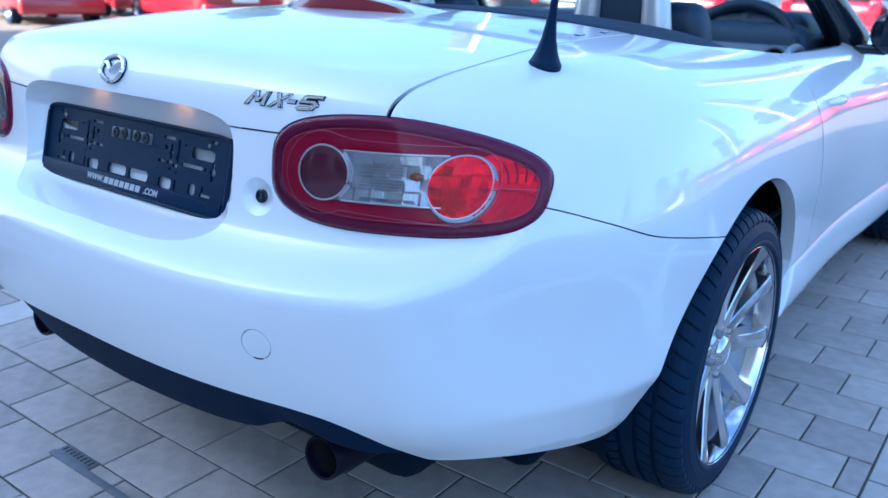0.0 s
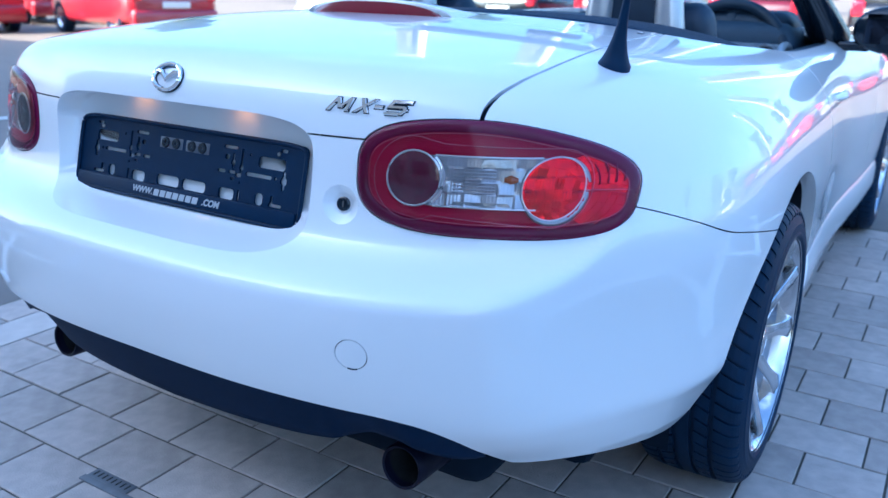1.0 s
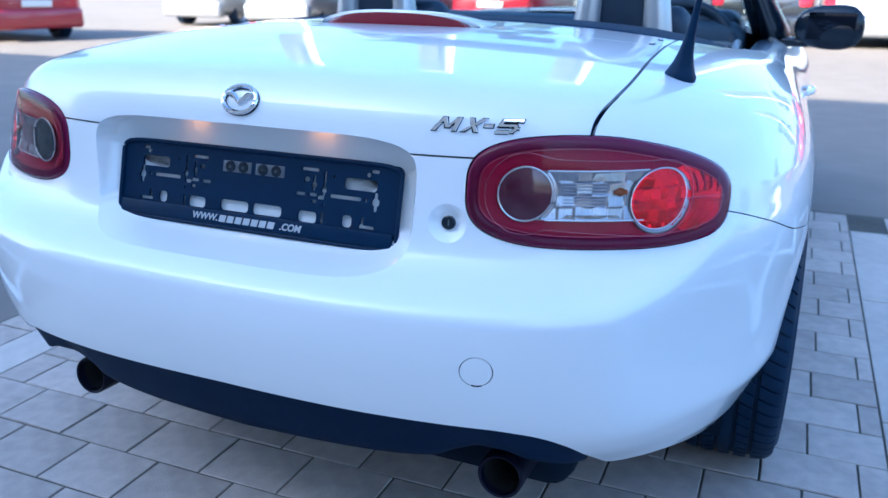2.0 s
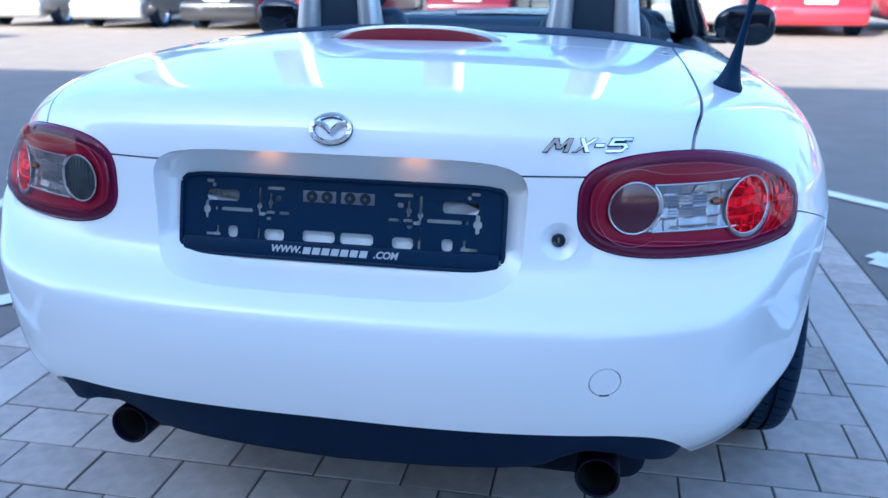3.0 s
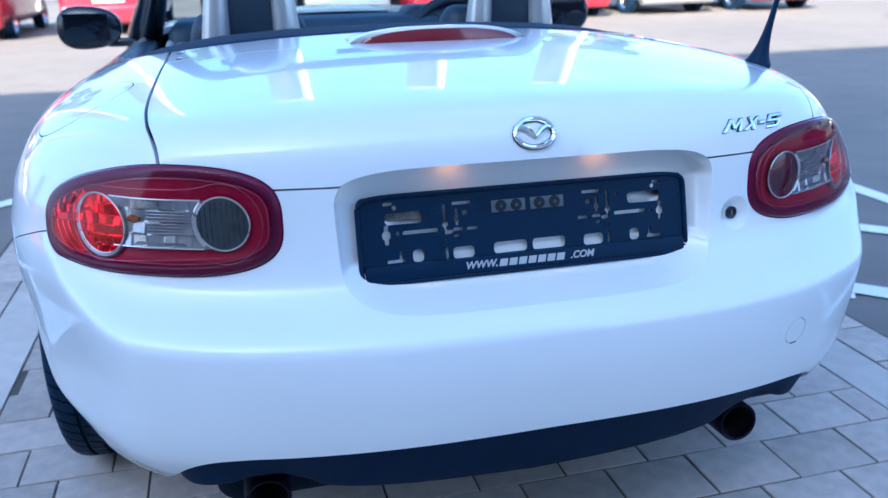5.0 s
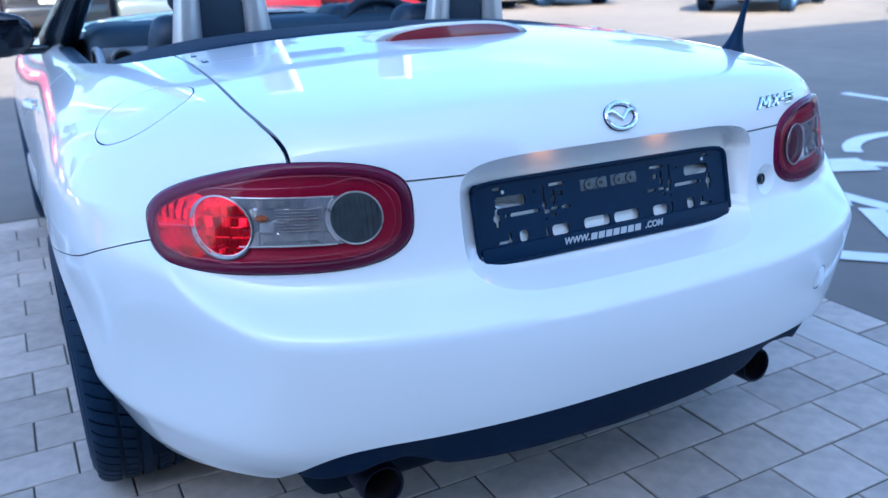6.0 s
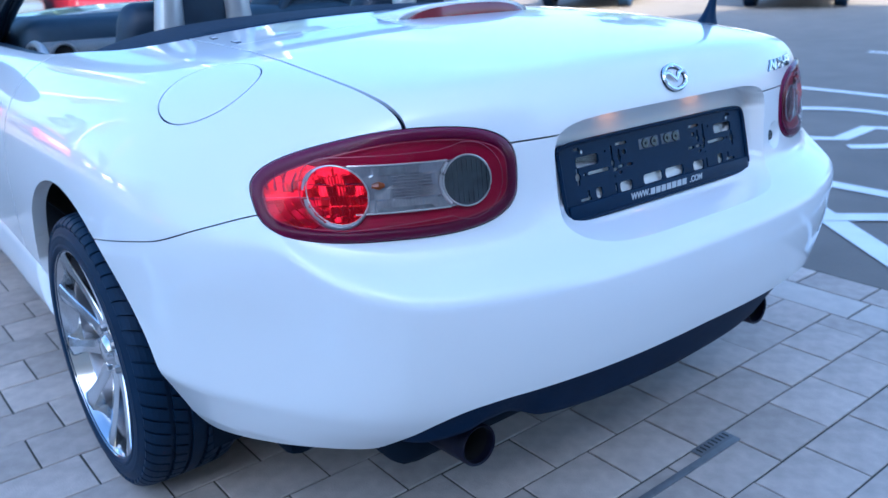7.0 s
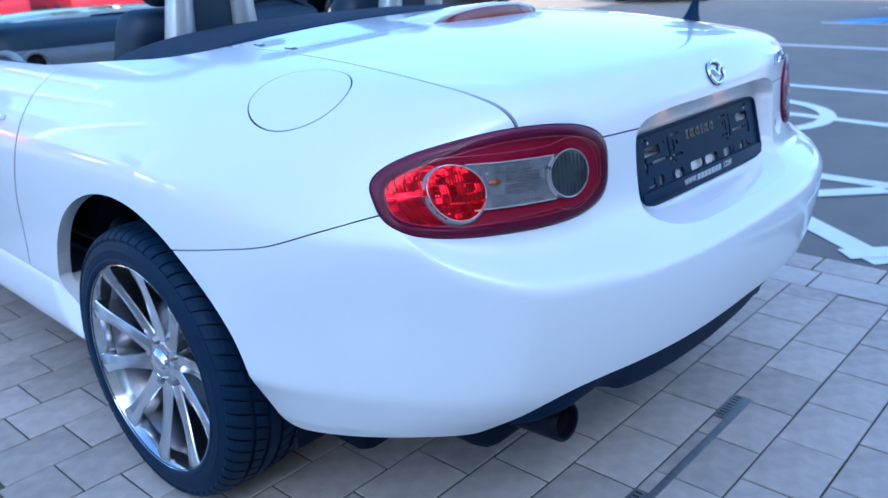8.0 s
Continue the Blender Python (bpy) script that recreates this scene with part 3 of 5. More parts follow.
def flat_cut(fields, w, h, step, depth, mat, name):
    nx, nz = int(w / step) + 1, int(h / step) + 1
    X, Z = np.meshgrid(np.linspace(-w / 2, w / 2, nx), np.linspace(-h / 2, h / 2, nz))
    V = np.stack([X, np.zeros(X.shape), Z], -1).reshape(-1, 3)
    i = np.arange(nx * nz).reshape(nz, nx)
    a, b, c, d = i[:-1, :-1].ravel(), i[:-1, 1:].ravel(), i[1:, 1:].ravel(), i[1:, :-1].ravel()
    T = np.concatenate([np.stack([a, b, c], 1), np.stack([a, c, d], 1)])
    for f in fields:
        V, T = clip(V, T, f)
    area = np.linalg.norm(np.cross(V[T[:, 1]] - V[T[:, 0]], V[T[:, 2]] - V[T[:, 0]]), axis=1)
    V, T = tidy(V, T[area > 1e-11])
    N = np.tile((0.0, -1.0, 0.0), (len(V), 1))
    V, T, N = rimmed(V, T, N, depth)
    return mesh_data(name, V, T, mat, N)


holder = child("plate_holder", flat_cut([plate_field, lambda x, y, z: -rounded(x, z, 0, 0, PLATE_W, PLATE_H, 0.012)], PLATE_W, PLATE_H, 0.0028, 0.004, PLASTIC, "plate_holder"),
               car, "empty black number plate holder with cut slots", PLATE_M)
ring = []
for k in range(64):
    a = 2 * math.pi * k / 64
    c, s = math.cos(a), math.sin(a)
    ring.append((PLATE_W / 2 * math.copysign(abs(c) ** 0.16, c), -0.002, PLATE_H / 2 * math.copysign(abs(s) ** 0.16, s)))
part("raised_edge", tube(ring, 0.0035, 8, closed=True), PLASTIC, holder)
part("name_strip", box((PLATE_W - 0.012, 0.007, 0.024), (0, -0.003, -PLATE_H / 2 + 0.015), 0.002), PLASTIC, holder)
for s in (1, -1):
    part("clip_bed", box((0.056, 0.004, 0.019), (s * 0.032, 0.001, PLATE_H / 2 - 0.029), 0.0015), material("grey_clip", (0.09, 0.10, 0.12), 0.4, vary=0.1), holder)
    for o in (0.019, 0.0445):
        part("clip_stud", revolve([(-0.0035, 0.003), (-0.0035, 0.0085), (-0.001, 0.0092), (0.003, 0.0092)], "y", 20), PLASTIC_GLOSS, holder).location = (s * o, 0, PLATE_H / 2 - 0.029)
    part("screw", revolve([(-0.002, 0.0), (-0.002, 0.003), (0.0, 0.0036)], "y", 14), STEEL, holder).location = (s * 0.213, -0.0005, PLATE_H / 2 - 0.018)
for word, cx in (("WWW.", -0.084), (".COM", 0.083)):
    tx = bpy.data.curves.new("writing", "FONT")
    tx.body, tx.size, tx.align_x, tx.align_y, tx.extrude, tx.shear, tx.offset = word, 0.0155, "CENTER", "CENTER", 0.0003, 0.25, 0.0005
    tx.materials.append(WHITE_INK)
    child("writing", tx, holder, "", Matrix.Translation((cx, -0.0068, -PLATE_H / 2 + 0.0145)) @ Matrix.Rotation(radians(90), 4, "X"))
for k in range(7):
    part("name_bar", box((0.0125, 0.0006, 0.0112), (-0.0478 + 0.0158 * k, -0.0068, -PLATE_H / 2 + 0.0145), 0, turn=Matrix(((1, 0, 0.25, 0), (0, 1, 0, 0), (0, 0, 1, 0), (0, 0, 0, 1)))), WHITE_INK, holder)
for s in (1, -1):
    part("plate_lamp", box((0.034, 0.012, 0.003), (s * 0.122, 0.002, 0.8050), 0.001), LAMP_WARM, car, "small lit warm number plate lamp")

# ---- tail lamps ----
def lamp_outline(k, grow=0.0):
    """Superellipse of the lamp, k directions round it, as offsets (s, z)."""
    th = np.linspace(0, 2 * np.pi, k + 1)
    c, s = np.cos(th), np.sin(th)
    r = (np.abs(c) ** LAMP_N + np.abs(s) ** LAMP_N) ** (-1 / LAMP_N)
    a = (LAMP_A + grow) * r * c
    return a, (LAMP_B - lamp_drop(LAMP_S + a) + grow) * r * s


def lamp_skin(side, radii, offs, mat, name, grow=0.0):
    a, b = lamp_outline(120, grow)
    rows = []
    for r, o in zip(radii, offs):
        rows.append(on_tail(side * x_of(LAMP_S + a * r), lamp_mid(LAMP_S + a * r) + b * r, o))
    return sheet(rows, mat, name, flip=side < 0)


def lamp_band(side, grows, offs, mat, name):
    rows = []
    for w, o in zip(grows, offs):
        a, b = lamp_outline(140, w)
        rows.append(on_tail(side * x_of(LAMP_S + a), lamp_mid(LAMP_S + a) + b, o))
    return sheet(rows, mat, name, flip=side < 0)


def lamp_disc(side, s0, z0, radius, levels, mat, name, n=40):
    th = np.linspace(0, 2 * np.pi, n + 1)
    rows = [on_tail(side * x_of(s0 + radius * r * np.cos(th)), z0 + radius * r * np.sin(th), o) for r, o in levels]
    return sheet(rows, mat, name, flip=side < 0)


def facets(u, v, w, h, tilt, flute, pitch):
    """Relief of small tilted mirror cells, w by h, with fine upright flutes."""
    i, j = np.floor(u / w), np.floor(v / h)
    a, b = np.sin(i * 12.9 + j * 78.2 + 0.7) * 43758.5, np.sin(i * 39.3 + j * 11.1 + 2.1) * 24634.6
    a, b = (a - np.floor(a) - 0.5) * 2 * tilt, (b - np.floor(b) - 0.5) * 2 * tilt
    return a * (u - (i + 0.5) * w) + b * (v - (j + 0.5) * h) + flute * np.cos(2 * np.pi * u / pitch)


def lamp_relief_disc(side, s0, z0, radius, tilt, mat, name):
    R, TH = np.meshgrid(np.linspace(1, 0.01, 46), np.linspace(0, 2 * np.pi, 145), indexing="ij")
    u, v = radius * R * np.cos(TH), radius * R * np.sin(TH)
    off = 0.0023 * (1 - R**2) - 0.0003 + facets(u, v, 0.0125, 0.0150, tilt, 0.00030, 0.0042) * np.clip((1 - R) * 8, 0, 1)
    rows = [on_tail(side * x_of(s0 + a), z0 + b, o) for a, b, o in zip(u, v, off)]
    return sheet(rows, mat, name, flip=side < 0)


def lamp_line(side, pts, radius, off, closed=True):
    p = np.array(pts)
    return tube(on_tail(side * x_of(p[:, 0]), p[:, 1], off), radius, 8, closed)


for side in (1, -1):
    lamp = child("tail_lamp", lamp_band(side, (0.0012, -0.0006, -0.0035, -0.0090, -0.0140, -0.0180), (-0.008, 0.0012, 0.0035, 0.0040, 0.003, -0.001), RED_DEEP, "tail_lamp"), car,
                 "red oval tail lamp with two chrome-ringed round lenses")
    child("red_field", lamp_skin(side, (1.0, 0.95, 0.85, 0.6, 0.01), (0.001, -0.002, -0.006, -0.008, -0.008), RED_MID, "red_field", -0.0165), lamp)
    a, b = lamp_outline(140, -0.0185)
    part("chrome_line", lamp_line(side, [(LAMP_S + p, lamp_mid(LAMP_S + p) + q) for p, q in zip(a[:-1], b[:-1])], 0.0005, 0.0022), PINK_LINE, lamp)
    # inner surround: a wide arc about the inner lens, stepping down to straight runs
    loop = [(OUT_S + 0.053 * math.cos(t), OUT_Z + 0.0535 * math.sin(t)) for t in np.linspace(-1.5, 1.5, 25)]
    back = [(IN_S + 0.058 * math.cos(t), IN_Z + 0.0585 * math.sin(t)) for t in np.linspace(1.20, 5.08, 31)]
    run = np.linspace(0, 1, 14)[:-1, None]
    high = np.array(loop[-1]) + (np.array((IN_S + 0.030, IN_Z + 0.0505)) - loop[-1]) * run
    low = np.array((IN_S + 0.030, IN_Z - 0.0505)) + (np.array(loop[0]) - (IN_S + 0.030, IN_Z - 0.0505)) * run
    part("inner_line", lamp_line(side, loop + high[1:].tolist() + back + low.tolist(), 0.0006, 0.0026), PINK_LINE, lamp)
    # side marker: tilted mirror cells behind the outer end, in two halves
    for lo, hi, inner in ((0.10, 1.02, 0.50), (-0.95, 0.06, 0.60)):
        Q, FAN = np.meshgrid(np.linspace(1.0, inner, 40), np.linspace(lo, hi, 90), indexing="ij")
        fr = (np.abs(np.cos(FAN)) ** LAMP_N + np.abs(np.sin(FAN)) ** LAMP_N) ** (-1 / LAMP_N)
        fs = (LAMP_A - 0.0185) * fr * np.cos(FAN)
        fz = (LAMP_B - 0.0185 - lamp_drop(LAMP_S + fs)) * fr * np.sin(FAN)
        deep = 0.0006 - 0.008 * np.clip((0.62 - Q) / 0.12, 0, 1)
        off = deep + facets(fs * Q, fz * Q, 0.021, 0.013, 0.15, 0.00018, 0.0060)
        cells = [on_tail(side * x_of(LAMP_S + a), lamp_mid(LAMP_S + a) + b, o) for a, b, o in zip(fs * Q, fz * Q, off)]
        child("side_marker", sheet(cells, RED_MIRROR if lo > 0 else RED_BRIGHT, "side_marker", flip=side < 0), lamp, "bright red ribbed side marker")
    part("marker_crease", lamp_line(side, [(OUT_S + 0.050 + 0.0118 * j, 0.7300 - 0.0004 * j) for j in range(7)], 0.0007, 0.0016, False), PINK_LINE, lamp)
    # dark ribs curve round the marker
    for k in range(4):
        rad = 0.062 + 0.0120 * k
        part("marker_rib", lamp_line(side, [(OUT_S + rad * math.cos(t), OUT_Z + 0.80 * rad * math.sin(t)) for t in np.linspace(0.10, 0.70 - 0.10 * k, 14)], 0.0011, 0.0020, False), RED_DEEP, lamp)
    for k in range(3):
        rad = 0.068 + 0.013 * k
        part("marker_rib", lamp_line(side, [(OUT_S + rad * math.cos(t), OUT_Z + 0.72 * rad * math.sin(t)) for t in np.linspace(-0.95, -0.10, 14)], 0.0008, 0.0020, False), RED_MIRROR, lamp)
    # the clear middle with its ribs
    z1 = IN_Z
    ms = np.linspace(IN_S + 0.008, OUT_S - 0.012, 96)
    mids = [on_tail(side * x_of(ms), z1 + v, -0.0014 - 0.0035 * (1 - (v / 0.037) ** 2) + facets(ms - IN_S, v + 0 * ms, 0.024, 0.0185, 0.13, 0.00022, 0.0050)) for v in np.linspace(-0.037, 0.034, 44)]
    child("clear_reflector", sheet(mids, REFLECTOR, "clear_reflector", flip=side < 0), lamp, "silver ribbed reflector")
    for k in range(8):
        zz = z1 - 0.016 + 0.0046 * k
        part("reflector_rib", lamp_line(side, [(IN_S + 0.056 + 0.0060 * j, zz) for j in range(11)], 0.0009, -0.0030, False), REFLECTOR, lamp)
    for zz in (z1 - 0.037, z1 + 0.034):
        part("reflector_edge", lamp_line(side, [(IN_S + 0.030 + 0.0145 * j, zz) for j in range(11)], 0.0014, -0.0005, False), RING, lamp)
    # grey sheets put shade into the reflector; a pale strip adds its flange's flare
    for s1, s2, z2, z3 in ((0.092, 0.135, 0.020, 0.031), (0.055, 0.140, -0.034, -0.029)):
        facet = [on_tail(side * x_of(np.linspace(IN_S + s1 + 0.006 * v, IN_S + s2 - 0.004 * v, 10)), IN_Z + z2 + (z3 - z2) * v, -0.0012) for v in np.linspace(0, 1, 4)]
        child("grey_facet", sheet(facet, FACET_SHADE, "grey_facet", flip=side < 0), lamp)
    part("flange_flare", lamp_line(side, [(IN_S + 0.043 * math.cos(t), IN_Z + 0.043 * math.sin(t)) for t in np.linspace(-0.85, 0.80, 14)], 0.0028, -0.0018, False), RING, lamp)
    part("amber_bulb", lamp_line(side, [(OUT_S - 0.068, 0.7435), (OUT_S - 0.059, 0.7435), (OUT_S - 0.049, 0.7435)], [0.003, 0.0068, 0.003], -0.002, False), AMBER, lamp)
    dome = [(1.0, -0.0003), (0.85, 0.0008), (0.6, 0.0016), (0.3, 0.0022), (0.02, 0.0023)]
    red = child("round_lens", lamp_relief_disc(side, OUT_S, OUT_Z, 0.0430, 0.34, RED_MIRROR, "round_lens"), lamp, "bright red round brake lens")
    dark = child("round_lens", lamp_disc(side, IN_S, z1, 0.0390, dome, SMOKE if side > 0 else SMOKE_GREY, "round_lens"), lamp,
                 "dark red round fog lens" if side > 0 else "grey ribbed round reversing lens")
    th, BT = [2 * math.pi * k / 48 for k in range(48)], np.linspace(0, 2 * np.pi, 61)
    # grey bezel, thicker below and outside the brake lens
    bez = [(OUT_S + (0.0425 + 0.0028 * q) * np.cos(BT) + 0.0026 * q, OUT_Z + (0.0425 + 0.0028 * q) * np.sin(BT) - 0.0022 * q, -0.0012 + 0.0024 * q * (2 - q) - (0.004 if q == 2 else 0)) for q in (0, 0.5, 1.0, 1.5, 2)]
    child("bezel", sheet([on_tail(side * x_of(a), b, o) for a, b, o in bez], BEZEL, "bezel", flip=side > 0), lamp, "grey bezel round the brake lens")
    part("ring", lamp_line(side, [(OUT_S + 0.0430 * math.cos(t), OUT_Z + 0.0430 * math.sin(t)) for t in th], 0.0013, 0.0006), RING, lamp, "bright chrome ring")
    part("ring", lamp_line(side, [(IN_S + 0.0390 * math.cos(t), z1 + 0.0390 * math.sin(t)) for t in th], 0.0015, 0.0), RING, lamp, "bright chrome ring")
    if side < 0:
        for k in range(9):
            xx = -0.032 + 0.008 * k
            hh = 0.85 * math.sqrt(0.039**2 - xx**2)
            part("lens_rib", lamp_line(side, [(IN_S + xx, z1 - hh + 2 * hh * j / 8) for j in range(9)], 0.0012, 0.0012, False), SMOKE_GREY, dark)
    for zz in (OUT_Z - 0.004, OUT_Z + 0.0165):
        hh = 0.93 * math.sqrt(0.043**2 - (zz - OUT_Z) ** 2)
        part("lens_rib", lamp_line(side, [(OUT_S - hh + 2 * hh * j / 10, zz) for j in range(11)], 0.0007, 0.0010, False), RED_DEEP, red)
    child("outer_lens", lamp_skin(side, (0.985, 0.955, 0.90, 0.7, 0.4, 0.02), (0.004, 0.0075, 0.0085, 0.009, 0.009, 0.009), LENS, "outer_lens"), lamp, "clear glossy outer lens")

# third brake lamp in its fairing
def hump(u):
    return np.clip(1 - abs(u) ** 2.6, 0, 1) ** 0.6


rows = []
for v in np.linspace(0, 1, 15):
    r = []
    for u in np.linspace(-1, 1, 49):
        w = 0.190 * u
        y = 0.512 + 0.17 * v + 0.022 * u * u * (1 - v)
        lift = math.cos(v * math.pi / 2) ** 0.9 if v > 0.05 else 0.97 + 0.6 * v
        r.append((w, y, float(DECK(y)) - 0.075 * w * w - 0.002 + 0.0315 * hump(u) * lift))
    rows.append(r)
rows.insert(0, [(x, y + 0.012, z - 0.028 * hump(k / 24 - 1)) for k, (x, y, z) in enumerate(rows[0])])
fair = child("lamp_fairing", sheet(rows, PAINT, "lamp_fairing"), car, "raised white fairing with a long red brake light")
rows = []
for v in np.linspace(0, 1, 7):
    r = []
    for u in np.linspace(-1, 1, 41):
        w = 0.174 * u
        r.append((w, 0.5055 + 0.004 * v * v + 0.021 * u * u, float(DECK(0.51)) - 0.075 * w * w - 0.004 + 0.0285 * v * hump(u)))
    rows.append(r)
child("brake_light", sheet(rows, material("brake_red", (0.15, 0.006, 0.018), 0.15, coat=0.6, vary=0.1), "brake_light"), fair, "dark red brake light")

# emblem and model mark: plain chrome shapes
def mark(name, pts, radius, z0, x0, closed=False, n=8, lift=0.0035):
    p = np.array(pts)
    q = on_tail(x0 + p[:, 0], z0 + p[:, 1], lift)
    return tube(q, radius, n, closed)


emblem = part("emblem", mark("emblem", [(0.0305 * math.cos(t), 0.0190 * math.sin(t)) for t in (2 * math.pi * k / 48 for k in range(48))], 0.0038, 0.8455, 0.0, True), CHROME, car, "oval chrome emblem with a plain wing shape")
# black rim below the ring draws its shadow edge
part("shadow_edge", mark("edge", [(0.0305 * math.cos(t), 0.0190 * math.sin(t)) for t in (2 * math.pi * k / 48 for k in range(48))], 0.0046, 0.8450, 0.0, True, lift=0.0008), PLASTIC_GLOSS, emblem)
wing_pts = [(-0.027, 0.0065), (-0.020, 0.0080), (-0.013, 0.0058), (-0.0065, 0.001), (0.0, -0.0050), (0.0065, 0.001), (0.013, 0.0058), (0.020, 0.0080), (0.027, 0.0065)]
part("wing", mark("wing", wing_pts, [0.003, 0.004, 0.0045, 0.0042, 0.004, 0.0042, 0.0045, 0.004, 0.003], 0.8455, 0.0), CHROME, emblem)
slant = [((0.000, -0.009), (0.012, 0.009)), ((0.012, 0.009), (0.019, -0.004)), ((0.019, -0.004), (0.033, 0.009)), ((0.033, 0.009), (0.030, -0.009)),
         ((0.042, -0.009), (0.069, 0.009)), ((0.050, 0.009), (0.061, -0.009)), ((0.072, 0.000), (0.082, 0.000)),
         ((0.096, 0.009), (0.121, 0.009)), ((0.096, 0.009), (0.092, 0.001)), ((0.092, 0.001), (0.112, 0.001)), ((0.112, 0.001), (0.116, -0.003)), ((0.116, -0.003), (0.109, -0.0088)), ((0.109, -0.0088), (0.086, -0.009))]
base_mark = None
def stroke(x1, y1, x2, y2, grow, low, high):
    """One flat-topped bar of the mark: ends cut level, flanks falling to the paint."""
    level = abs(y2 - y1) < 0.002
    lean = 0.22
    rings = []
    for t in np.linspace(0, 1, 4):
        x, y = x1 + (x2 - x1) * t, 0.86 * (y1 + (y2 - y1) * t)
        ring = []
        for sgn, inset, lift in ((-1, 0.0, low), (-1, 0.0012, high), (1, 0.0012, high), (1, 0.0, low)):
            dx, dy = (0.0, sgn * (0.0026 + grow - inset)) if level else (sgn * (0.0036 + grow - inset), 0.0)
            ex = (0.0012 + grow if level else 0.0) * (-1 if t == 0 else 1 if t == 1 else 0)
            ey = 0.0 if level else (0.0012 + grow) * (1 if y2 > y1 else -1) * (-1 if t == 0 else 1 if t == 1 else 0)
            ring.append((x + dx + ex + lean * (y + dy + ey), y + dy + ey, lift))
        rings.append(ring)
    bm = bmesh.new()
    g = np.array(rings).reshape(-1, 3)
    q = on_tail(0.3285 + g[:, 0], 0.8328 + g[:, 1], g[:, 2])
    vs = [bm.verts.new(p) for p in q]
    for a in range(3):
        for k in range(4):
            bm.faces.new((vs[4 * a + k], vs[4 * a + (k + 1) % 4], vs[4 * a + 4 + (k + 1) % 4], vs[4 * a + 4 + k]))
    bm.faces.new(vs[:4])
    bm.faces.new(vs[-4:])
    return bm


for (x1, y1), (x2, y2) in slant:
    b = stroke(x1, y1, x2, y2, 0.0, 0.001, 0.0042)
    if base_mark is None:
        base_mark = part("model_mark", b, CHROME, car, "slanted chrome model mark", 20)
    else:
        part("chrome_bar", b, CHROME, base_mark, "", 20)
    # wider black bar below draws the shadow edge of each stroke
    part("shadow_edge", stroke(x1, y1, x2, y2, 0.0013, -0.001, 0.0016), PLASTIC_GLOSS, base_mark)

# boot lock in its dimple
kn = Vector(hull_normal(KEY.reshape(1, 3))[0])
KM = Matrix.Translation(KEY) @ kn.to_track_quat("Z", "Y").to_matrix().to_4x4()
lock = child("boot_lock", bm_data("boot_lock", revolve([(0.0003, 0.0296), (-0.0008, 0.0275), (-0.0035, 0.0240), (-0.0080, 0.0185), (-0.0108, 0.0145), (-0.0112, 0.010)], "z", 36), PAINT), car, "round boot lock sunk in a white dimple", KM)
part("lock_barrel", revolve([(-0.016, 0.0108), (-0.0075, 0.0105), (-0.0067, 0.009), (-0.0071, 0.0065), (-0.0085, 0.006), (-0.0085, 0.0)], "z", 28), PLASTIC_GLOSS, lock)
part("key_slot", box((0.0016, 0.009, 0.002), (0, 0, -0.0079)), STEEL, lock)

# aerial
AM = Matrix.Translation(snapped((0.620, 0.327, 0.879))) @ Matrix.Rotation(radians(9), 4, "Y") @ Matrix.Rotation(radians(6), 4, "X")
aerial = child("aerial", bm_data("aerial", revolve([(-0.006, 0.0), (-0.006, 0.0255), (0.003, 0.0262), (0.010, 0.0222), (0.024, 0.0165), (0.042, 0.0118), (0.065, 0.0084), (0.090, 0.0064), (0.105, 0.0058)], "z", 28), PLASTIC), car, "black stubby aerial with a flared rubber foot", AM)
part("mast", revolve([(0.10, 0.0058), (0.135, 0.0050), (0.136, 0.0066), (0.162, 0.0066), (0.163, 0.0046), (0.245, 0.0040), (0.255, 0.0052), (0.262, 0.0)], "z", 18), PLASTIC, aerial)

# exhaust tips and rear skirt
for side in (1, -1):
    t = part("exhaust_tip", revolve([(-0.004, 0.033), (-0.006, 0.0365), (-0.003, 0.0385), (0.02, 0.0385), (0.20, 0.0375), (0.20, 0.0335), (0.0, 0.0335)], "y", 40, closed=True), EXHAUST, car, "dark round exhaust tip")
    t.matrix_basis = pose(side * 0.438, 0.012, 0.256, -4, 0, 0)
    part("soot_bore", revolve([(0.012, 0.033), (0.10, 0.032), (0.11, 0.0)], "y", 32), SOOT_SHADE, t)
rows = []
xs = np.linspace(-0.575, 0.575, 117)
LOWEDGE = curve([0, 0.25, 0.345, 0.385, 0.43, 0.46, 0.50, 0.535, 0.58], [0.288, 0.296, 0.304, 0.322, 0.338, 0.338, 0.325, 0.314, 0.298])
edge = on_tail(xs, LOW(np.abs(xs)) + 0.012)
foot = np.minimum(LOWEDGE(np.abs(xs)), LOW(np.abs(xs)) - 0.006)
for v in np.linspace(0, 1, 9):
    rows.append(np.stack([xs * (1 - 0.01 * v), edge[:, 1] + 0.012 + 0.065 * v * (1 - 0.5 * ease(np.abs(xs), 0.36, 0.50)), edge[:, 2] + (foot - edge[:, 2]) * v], -1))
rows.append(np.stack([xs * 0.985, edge[:, 1] + 0.10, foot - 0.004], -1))
rows.append(np.stack([xs * 0.97, edge[:, 1] + 0.26, foot - 0.02], -1))
skirt = child("rear_skirt", sheet(rows, PLASTIC_MATT, "rear_skirt"), car, "matt black lower skirt under the bumper")
# dark boxes for floor and silencer, enlarged to block light under the car
part("underbody_block", box((1.24, 3.3, 0.20), (0, 2.02, 0.215), 0.03), PAINT_DARK, car)
part("silencer", box((1.06, 0.42, 0.15), (0, 0.33, 0.240), 0.05, 4), PAINT_DARK, car, "dark silencer box, oversized to block light under the tail")
